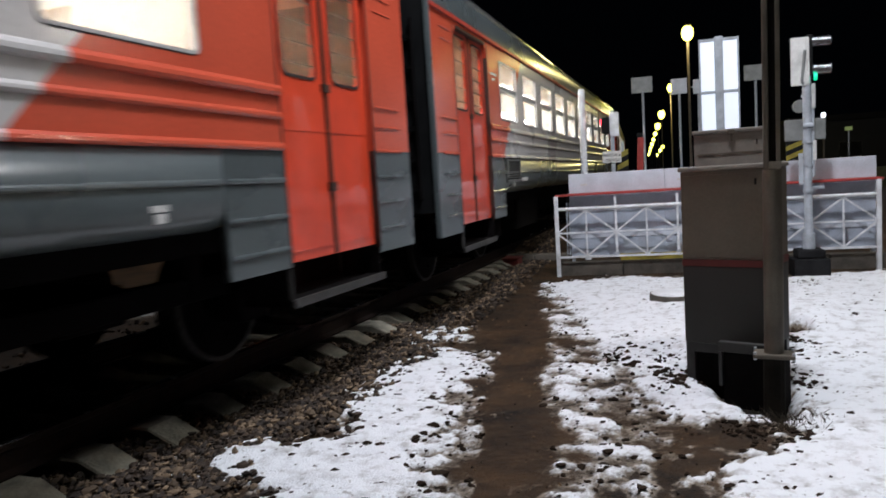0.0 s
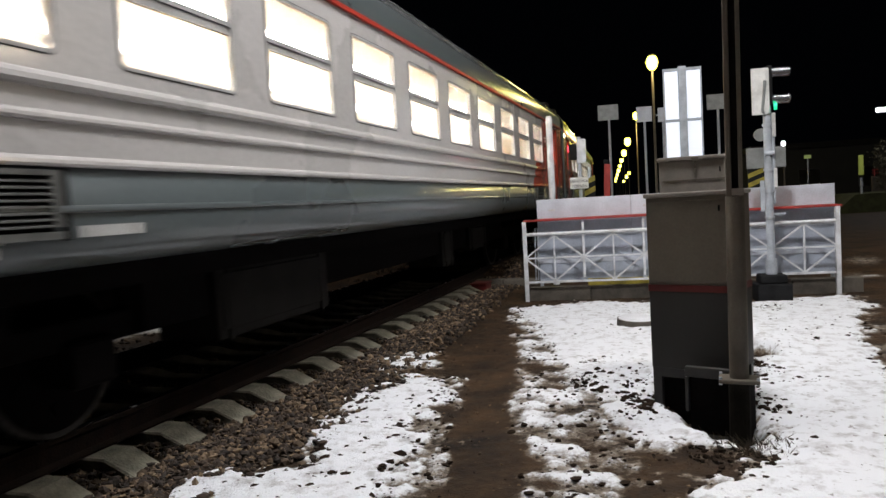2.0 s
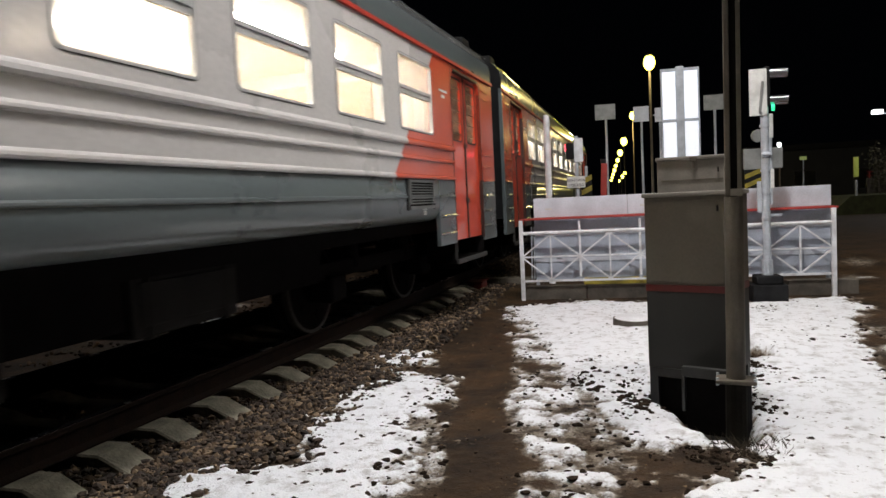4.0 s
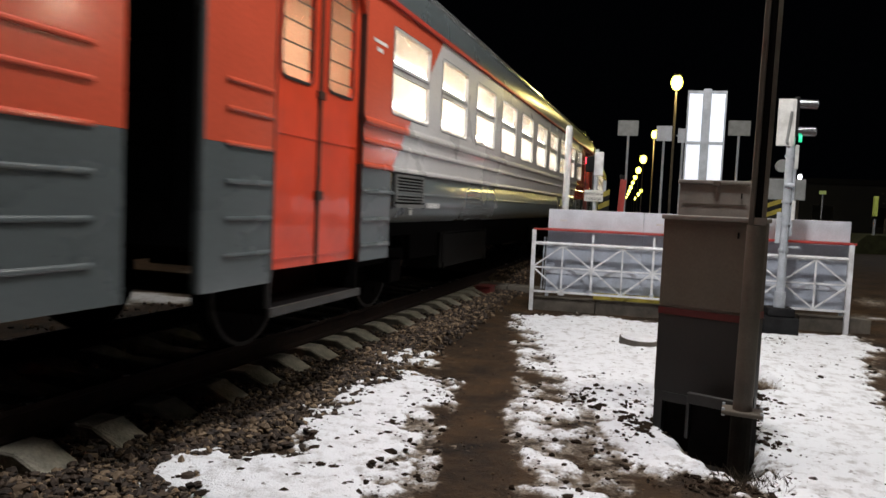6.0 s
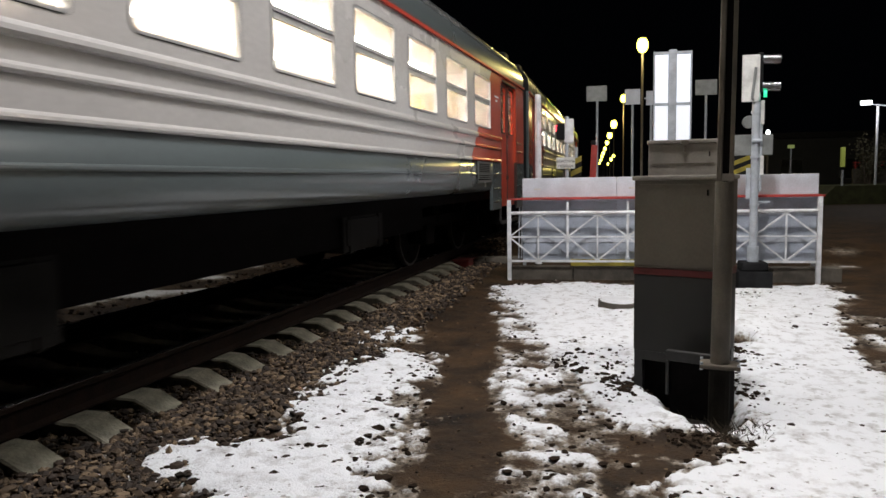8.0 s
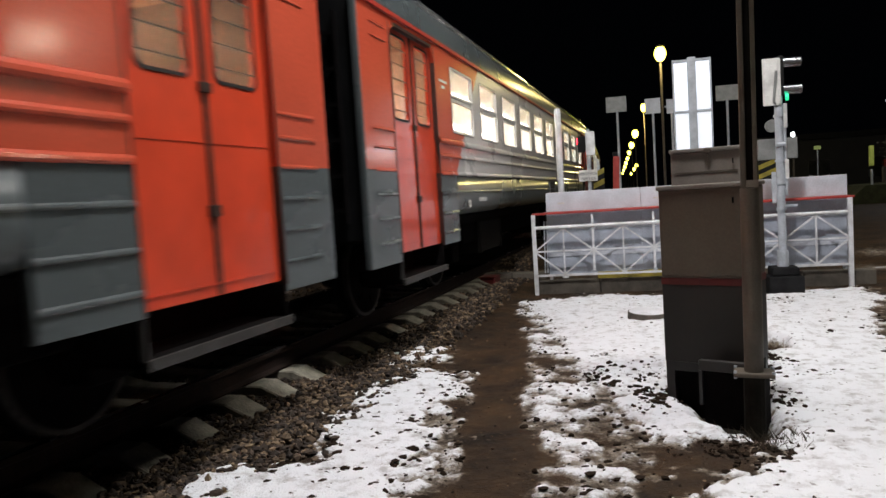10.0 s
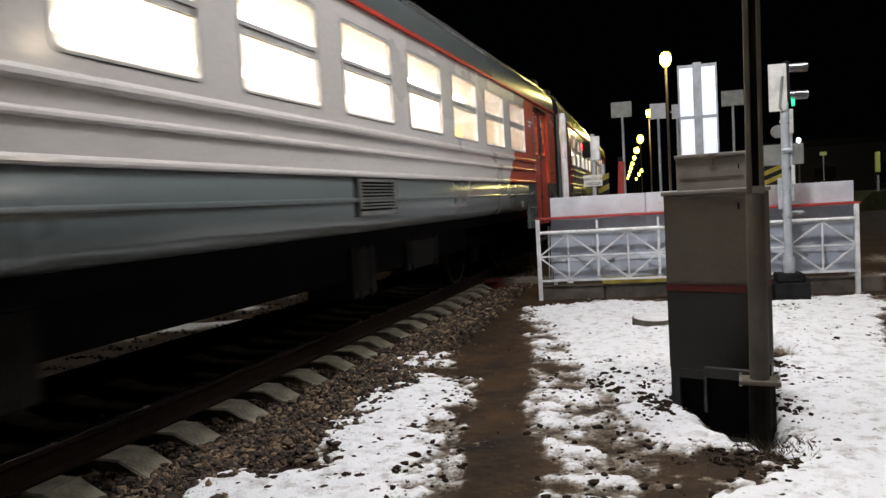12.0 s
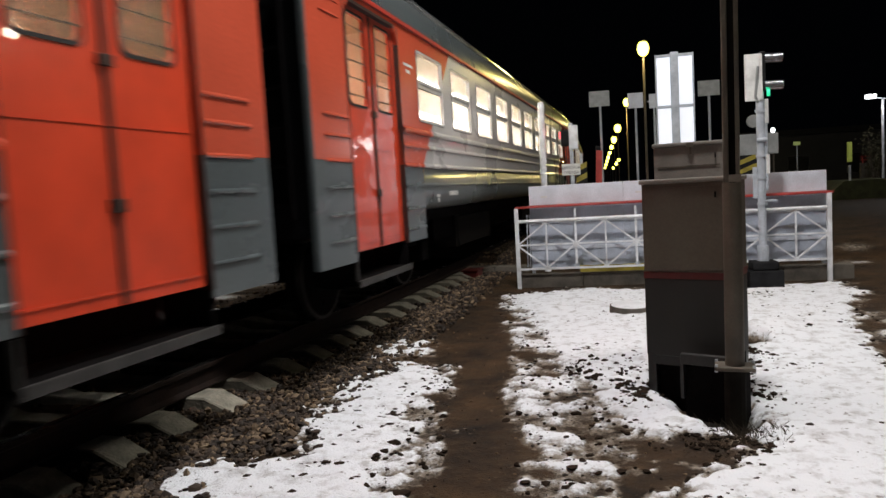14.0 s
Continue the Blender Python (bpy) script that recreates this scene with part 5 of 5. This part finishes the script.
def warning_sign(m):
    s = thing("train_warning_sign", m, "white sign warning of trains under a crossing signal", "sign")
    part("post", rods(((0.02, 0.05, 0.1), (0.02, 0.05, 2.6), 0.035), seg=12), M_GALV, s)
    part("board", boxes((-0.16, 0.16, -0.01, 0.01, 1.69, 1.89), bevel=0.004), M_LETTER, s, "white board with black lettering")
    for text, z in (("БЕРЕГИСЬ", 1.80), ("ПОЕЗДА", 1.715)):
        cu = bpy.data.curves.new("lettering", "FONT")
        cu.body, cu.size, cu.align_x, cu.extrude = text, 0.062, "CENTER", 0.001
        tmp = new("lettering_source", cu)
        dg = bpy.context.evaluated_depsgraph_get()
        me = bpy.data.meshes.new_from_object(tmp.evaluated_get(dg))
        bpy.data.objects.remove(tmp)
        me.materials.clear()
        me.materials.append(M_BLACKPAINT)
        ob = new("lettering", me)
        ob.parent = s
        ob.matrix_basis = pose(0, -0.0135, z, 90, 0, 0)
    part("back_board", boxes((-0.02, 0.14, 0.0, 0.03, 2.14, 2.56), bevel=0.02), M_WHITE, s, "white signal backboard")
    part("lamp_housing", boxes((-0.16, -0.02, -0.06, 0.10, 2.2, 2.48), bevel=0.02), M_BLACKPAINT, s)
    part("lens", rods(((-0.16, -0.01, 2.40), (-0.172, -0.01, 2.40), 0.05), seg=16), M_REDGLOW, s, "glowing red lens")
    return s


warning_sign(pose(-0.30, 13.0, 0))

boom = thing("crossing_barrier", pose(0.10, 13.6, 0, 0, 3, 0), "dark red crossing barrier arm standing raised", "barrier")
part("arm", boxes((-0.055, 0.055, -0.03, 0.03, 0.6, 2.12), bevel=0.01), M_REDRAIL, boom)
part("drive_box", boxes((-0.2, 0.2, -0.18, 0.18, 0.0, 0.62), bevel=0.02), M_GALV, boom)
part("hook", boxes((-0.07, 0.02, -0.03, 0.03, 2.12, 2.2), bevel=0.01), M_BLACKPAINT, boom)
stripes = thing("striped_guard", pose(-0.12, 13.9, 0), "black and yellow striped guard board by the rails", "sign")
part("post", rods(((0, 0.03, 0), (0, 0.03, 2.1), 0.03)), M_GALV, stripes)
for i in range(4):
    part("stripe", plate([(-0.10, 1.45 + i * 0.10), (0.10, 1.54 + i * 0.10), (0.10, 1.64 + i * 0.10), (-0.10, 1.55 + i * 0.10)], 0, 0.01), M_YELLOW if i % 2 else M_BLACKPAINT, stripes).matrix_basis = pose(0, 0, 0, 0, 0, -90)

hazard = thing("hazard_board", pose(2.72, 13.4, 0), "black and yellow striped hazard board", "sign")
part("post", rods(((0, 0.03, 0), (0, 0.03, 2.0), 0.03)), M_GALV, hazard)
for i in range(5):
    part("stripe", plate([(-0.14, 1.45 + i * 0.08), (0.14, 1.56 + i * 0.08), (0.14, 1.64 + i * 0.08), (-0.14, 1.53 + i * 0.08)], 0, 0.01), M_YELLOW if i % 2 else M_BLACKPAINT, hazard).matrix_basis = pose(0, 0, 0, 0, 0, -90)

board = thing("white_board", pose(1.725, 14.9, 0), "tall white board in a grey metal frame, its panels made to glow", "sign")
part("post", boxes((-0.075, 0.075, -0.05, 0.03, 0.0, 3.97), bevel=0.01), M_GALV, board)
# emission added to the panels so the white board shows overbright
for x0, x1 in ((-0.33, -0.08), (0.08, 0.33)):
    for z0, z1 in ((1.3, 2.05), (2.12, 2.90), (2.96, 3.88)):
        part("glow_panel", boxes((x0, x1, -0.012, 0.012, z0, z1)), M_BOARDGLOW, board, "glowing white panel")
part("frame", boxes((-0.36, -0.33, -0.03, 0.03, 1.25, 3.94), (0.33, 0.36, -0.03, 0.03, 1.25, 3.94), (-0.33, 0.33, -0.028, 0.028, 3.885, 3.935), (-0.33, 0.33, -0.028, 0.028, 2.905, 2.955), (-0.33, 0.33, -0.028, 0.028, 2.055, 2.115), bevel=0.004), M_GALV, board)


def sign_back(x, y, x0, x1, z0, z1, label, face, base=0.0):
    s = thing("road_sign", pose(x, y, base), label, "sign", "road signs seen from behind")
    part("board", boxes((x0 - x, x1 - x, -0.01, 0.01, z0, z1), bevel=0.006), face, s)
    part("post", rods(((0, 0.03, 0), (0, 0.03, z1 - 0.05), 0.035)), M_GALV, s)
    part("clamp", boxes((-0.2, 0.2, 0.0, 0.05, (z0 + z1) / 2 - 0.02, (z0 + z1) / 2 + 0.02)), M_GALV, s)
    return s


sign_back(0.50, 22.5, 0.18, 0.78, 3.81, 4.27, "grey back of a rectangular road sign on a post", M_SIGNBACK)
sign_back(3.62, 22.5, 3.31, 3.92, 3.88, 4.32, "grey back of a rectangular road sign on a post", M_SIGNBACK)
sign_back(1.54, 22.6, 1.31, 1.76, 3.69, 4.14, "square silver road sign on a slim post", M_PANEL)
sign_back(2.08, 22.6, 1.93, 2.22, 3.65, 4.07, "square silver road sign on a slim post", M_PANEL)


def street_lamp(x, y, h, warm=True, size=1.0):
    p = thing("street_lamp", pose(x, y, 0), "slim street lamp with a glowing yellow head" if warm else "slim street lamp with a cold white head", "street lamp", "station lamps")
    part("shaft", rods(((0, 0, 0), (0, 0, h - 0.34 * size), 0.045), seg=10), M_POLE, p)
    bm = bmesh.new()
    bmesh.ops.create_icosphere(bm, subdivisions=3, radius=1.0)
    for v in bm.verts:
        v.co = Vector((v.co.x * 0.26 * size, v.co.y * 0.26 * size, v.co.z * 0.36 * size + h))
    smooth(part("globe", bm, M_SODIUM if warm else M_COOL, p, "glowing globe"))
    part("cap", rods(((0, 0, h + 0.3 * size), (0, 0, h + 0.36 * size), 0.2 * size), seg=16), M_BLACKPAINT, p)
    return p


for d, side in ((28, 0), (52, 0.24), (68, 0), (86, 0), (104, 0), (124, 0), (146, 0), (172, 0), (205, 0), (246, 0), (128, 1.5), (152, 1.6), (200, 1.8)):
    street_lamp(2.27 + 0.0235 * (d - 28) + side, d, 6.95 if d == 52 else 6.35 if side < 1 else 5.2, True, 0.8 if d in (28, 52) else 1.1 if d < 100 or d > 140 else 0.9)
fl = thing("flood_light", pose(14.75, 40, 0), "slim mast with a cold white flood light on an arm", "flood light")
part("mast", rods(((0, 0, 0), (0, 0, 4.85), 0.06)), M_GALV, fl)
part("arm", rods(((-0.45, 0, 4.98), (1.4, 0, 4.72), 0.03)), M_GALV, fl)
part("head", boxes((-0.78, -0.32, -0.15, 0.15, 4.94, 5.14), bevel=0.03), M_COOL, fl, "glowing white lamp head")
street_lamp(9.6, 40, 3.7, False, 0.4)
lamp("POINT", (2.27, 27.5, 6.0), (0, 0, 0), 150, (1.0, 0.78, 0.3), 0.25)
lamp("POINT", (2.85, 51.0, 6.0), (0, 0, 0), 420, (1.0, 0.78, 0.3), 0.25)
lamp("POINT", (14.2, 39.2, 4.6), (0, 0, 0), 150, (1.0, 0.95, 0.92), 0.45)

# ---- far things ----
kiosk = thing("lit_column", pose(13.2, 40, 0), "narrow yellow-lit advertising column", "column")
part("post", rods(((0, 0, 0), (0, 0, 1.7), 0.06)), M_GALV, kiosk)
part("panel", boxes((-0.10, 0.10, -0.08, 0.08, 1.85, 2.85), bevel=0.02), plain_glow("dim_yellow_panel", (0.26, 0.30, 0.06), 0.30), kiosk, "dim yellow glowing panel")
far = thing("station_building", pose(26, 62, 0), "low dim station building beyond the tracks", "building")
part("wall", boxes((-14, 14, -4, 4, 0, 4.2)), M_FARWALL, far)
part("roof", boxes((-14.4, 14.4, -4.4, 4.4, 4.2, 4.6)), M_BLACKPAINT, far)
for i in range(6):
    part("window", boxes((-11 + i * 4, -9.6 + i * 4, -4.03, -4.0, 1.2, 2.6)), M_GLASS, far)
bank = thing("embankment", pose(24, 41, 0), "dull grassy embankment beyond the tracks", "embankment", kind="structure")
part("slope", loft([(-12.6, -0.2), (-11.4, 0.9), (14, 1.25), (16, -0.2)], -2, 3, True), mat("dull_grass", (0.05, 0.055, 0.02), 0.9, 0, 0.5, 3, 0.5), bank)


def shrub(x, y, h, seed):
    s = thing("shrub", pose(x, y, 0), "thin dull shrub with sparse leaves", "shrub")
    rng = random.Random(seed)
    bm = bmesh.new()
    tips = []
    for k in range(9):
        a, r = rng.random() * 6.28, 0.3 + rng.random() * 0.7
        tip = Vector((math.cos(a) * r, math.sin(a) * r, h * (0.55 + 0.45 * rng.random())))
        rod(bm, (0, 0, 0), tip, 0.05, 6, 0.012)
        tips.append(tip)
    part("stems", bm, M_BARK, s)
    vs, fs = [], []
    for k in range(1400):
        t = rng.choice(tips) * (0.55 + 0.5 * rng.random()) + Vector((rng.gauss(0, 0.22), rng.gauss(0, 0.22), rng.gauss(0, 0.2)))
        u = Vector((rng.gauss(0, 1), rng.gauss(0, 1), rng.gauss(0, 1))).normalized() * 0.07
        w = Vector((rng.gauss(0, 1), rng.gauss(0, 1), rng.gauss(0, 1))).normalized() * 0.05
        n = len(vs)
        vs += [t - u, t + w, t + u, t - w]
        fs.append((n, n + 1, n + 2, n + 3))
    me = bpy.data.meshes.new("leaves")
    me.from_pydata([v[:] for v in vs], [], fs)
    me.materials.append(M_LEAF)
    ob = new("leaves", me)
    ob.parent = s
    ob["kind"] = "stuff"
    return s


shrub(15.3, 42.5, 3.4, 4)
yard = thing("yard_wall", pose(15.2, 44.3, 0), "grey concrete yard wall with a dull red railing", "wall")
part("wall", boxes((0, 16, 0, 0.2, 0, 1.78), bevel=0.01), M_CONC, yard)
for i in range(9):
    part("railing_post", boxes((0.1 + i * 1.9, 0.16 + i * 1.9, 0.05, 0.11, 1.78, 2.15)), M_REDRAIL, yard)
for z in (1.92, 2.10):
    part("railing", boxes((0, 16, 0.06, 0.10, z, z + 0.05)), M_REDRAIL, yard)
marker = thing("lit_sign", pose(10.73, 40, 0), "small yellow-green lit sign on a thin post", "sign")
part("post", rods(((0, 0, 0), (0, 0, 2.85), 0.03)), M_GALV, marker)
part("panel", boxes((-0.16, 0.16, -0.03, 0.03, 2.85, 3.03), bevel=0.01), plain_glow("dim_green_panel", (0.30, 0.36, 0.12), 0.35), marker, "dim glowing panel")
redbox = thing("track_connection_box", track(12.55, 1.12, 0.0), "small red-painted track connection box beside the rail", "track box")
part("body", boxes((-0.14, 0.14, -0.2, 0.2, -0.04, 0.12), bevel=0.03), M_STRIPE, redbox)
part("lid", boxes((-0.155, 0.155, -0.215, 0.215, 0.12, 0.14), bevel=0.008), M_STRIPE, redbox)
platform = thing("platform", pose(4.2, 70, 0, 0, 0, 0), "long low concrete station platform", "platform", kind="structure")
part("slab", boxes((-1.8, 3.5, -42, 60, 0, 0.5)), M_CONC, platform)

lid = thing("well_lid", pose(0.36, 8.65, 0.05, 2, 3, 0), "round concrete well lid half buried in snow", "well lid")
part("disc", rods(((0, 0, -0.08), (0, 0, 0.03), 0.22), seg=28), M_CONC, lid)
bm = bmesh.new()
rod(bm, (0, 0.01, 0.03), (0, 0.01, 0.055), 0.205, 28, 0.17)
part("snow_cap", bm, mat("clean_snow", (0.88, 0.89, 0.92), 0.7, 0, 0.1), lid, "cap of white snow")
deck = thing("crossing_deck", pose(-1.75, 13.2, 0, 0, 0, -6), "pale concrete edge slabs of the crossing deck", "kerb")
for i in range(2):
    part("slab", boxes((-0.62 + i * 0.64, i * 0.64, -0.15, 0.15, -0.1, 0.11), bevel=0.02), M_CONC, deck)

for i in range(6):
    dk = thing("crossing_plate", track(14.2 + i * 1.25, 0, RAIL_TOP - 0.03), "worn dark plank between the rails at the crossing", "crossing plate", "planks of the crossing")
    part("plank", boxes((-0.68, 0.68, -0.6, 0.6, -0.15, 0.0), bevel=0.015), M_RUST, dk)
rg = random.Random(40)
vs, fs = [], []
for k in range(430):
    if k < 380:
        x, y = rg.gauss(0.80, 0.10), rg.gauss(4.52, 0.09)
    else:
        x, y = rg.gauss(0.1, 0.22), rg.gauss(6.1, 0.25)
    z = float(ground_height(np.array([x]), np.array([y]))[0])
    h, a = rg.uniform(0.02, 0.09 if k < 380 else 0.06), rg.random() * 6.28
    lx, ly = rg.gauss(0, 0.04), rg.gauss(0, 0.04)
    n = len(vs)
    vs += [(x - 0.003 * math.cos(a), y - 0.003 * math.sin(a), z), (x + 0.003 * math.cos(a), y + 0.003 * math.sin(a), z), (x + lx * 0.5 + 0.002, y + ly * 0.5, z + h * 0.6), (x + lx, y + ly, z + h)]
    fs += [(n, n + 1, n + 2), (n, n + 2, n + 3)]
gm = bpy.data.meshes.new("dry_grass")
gm.from_pydata(vs, [], fs)
gm.materials.append(M_DRYGRASS)
tagged(new("dry_grass", gm), "sparse dry grass blades round the pole's foot", "grass", kind="stuff")

# ---- sleepers, one by one ----
SL = sleeper_mesh()
rs = random.Random(9)
for i in range(-8, 76):
    s = SL0 + SLP * i + rs.uniform(-0.02, 0.02)
    share("sleeper", SL, railway, track(s, rs.uniform(-0.03, 0.03), RAIL_TOP - 0.1835 - 0.004) @ pose(0, 0, 0, 0, 0, rs.uniform(-1.2, 1.2)))


# ---- what moves ----
def motions():
    for n, car in CARS:
        rows = []
        for k in range(29):
            t = k * 0.5
            s = S_EDGE + n * PITCH - LEN / 2 - gone(t)
            rows.append((t, car_pose(s, RAIL_TOP) @ Matrix.Translation((0, -LEN / 2, 0))))
        walk(car, rows)
    for ws, y in WHEELS:
        rows = []
        for k in range(141):
            t = k * 0.1
            rows.append((t, Matrix.Translation((0, y, 0.475)) @ Matrix.Rotation(gone(t) / 0.475, 4, "X")))
        walk(ws, rows)


motions()
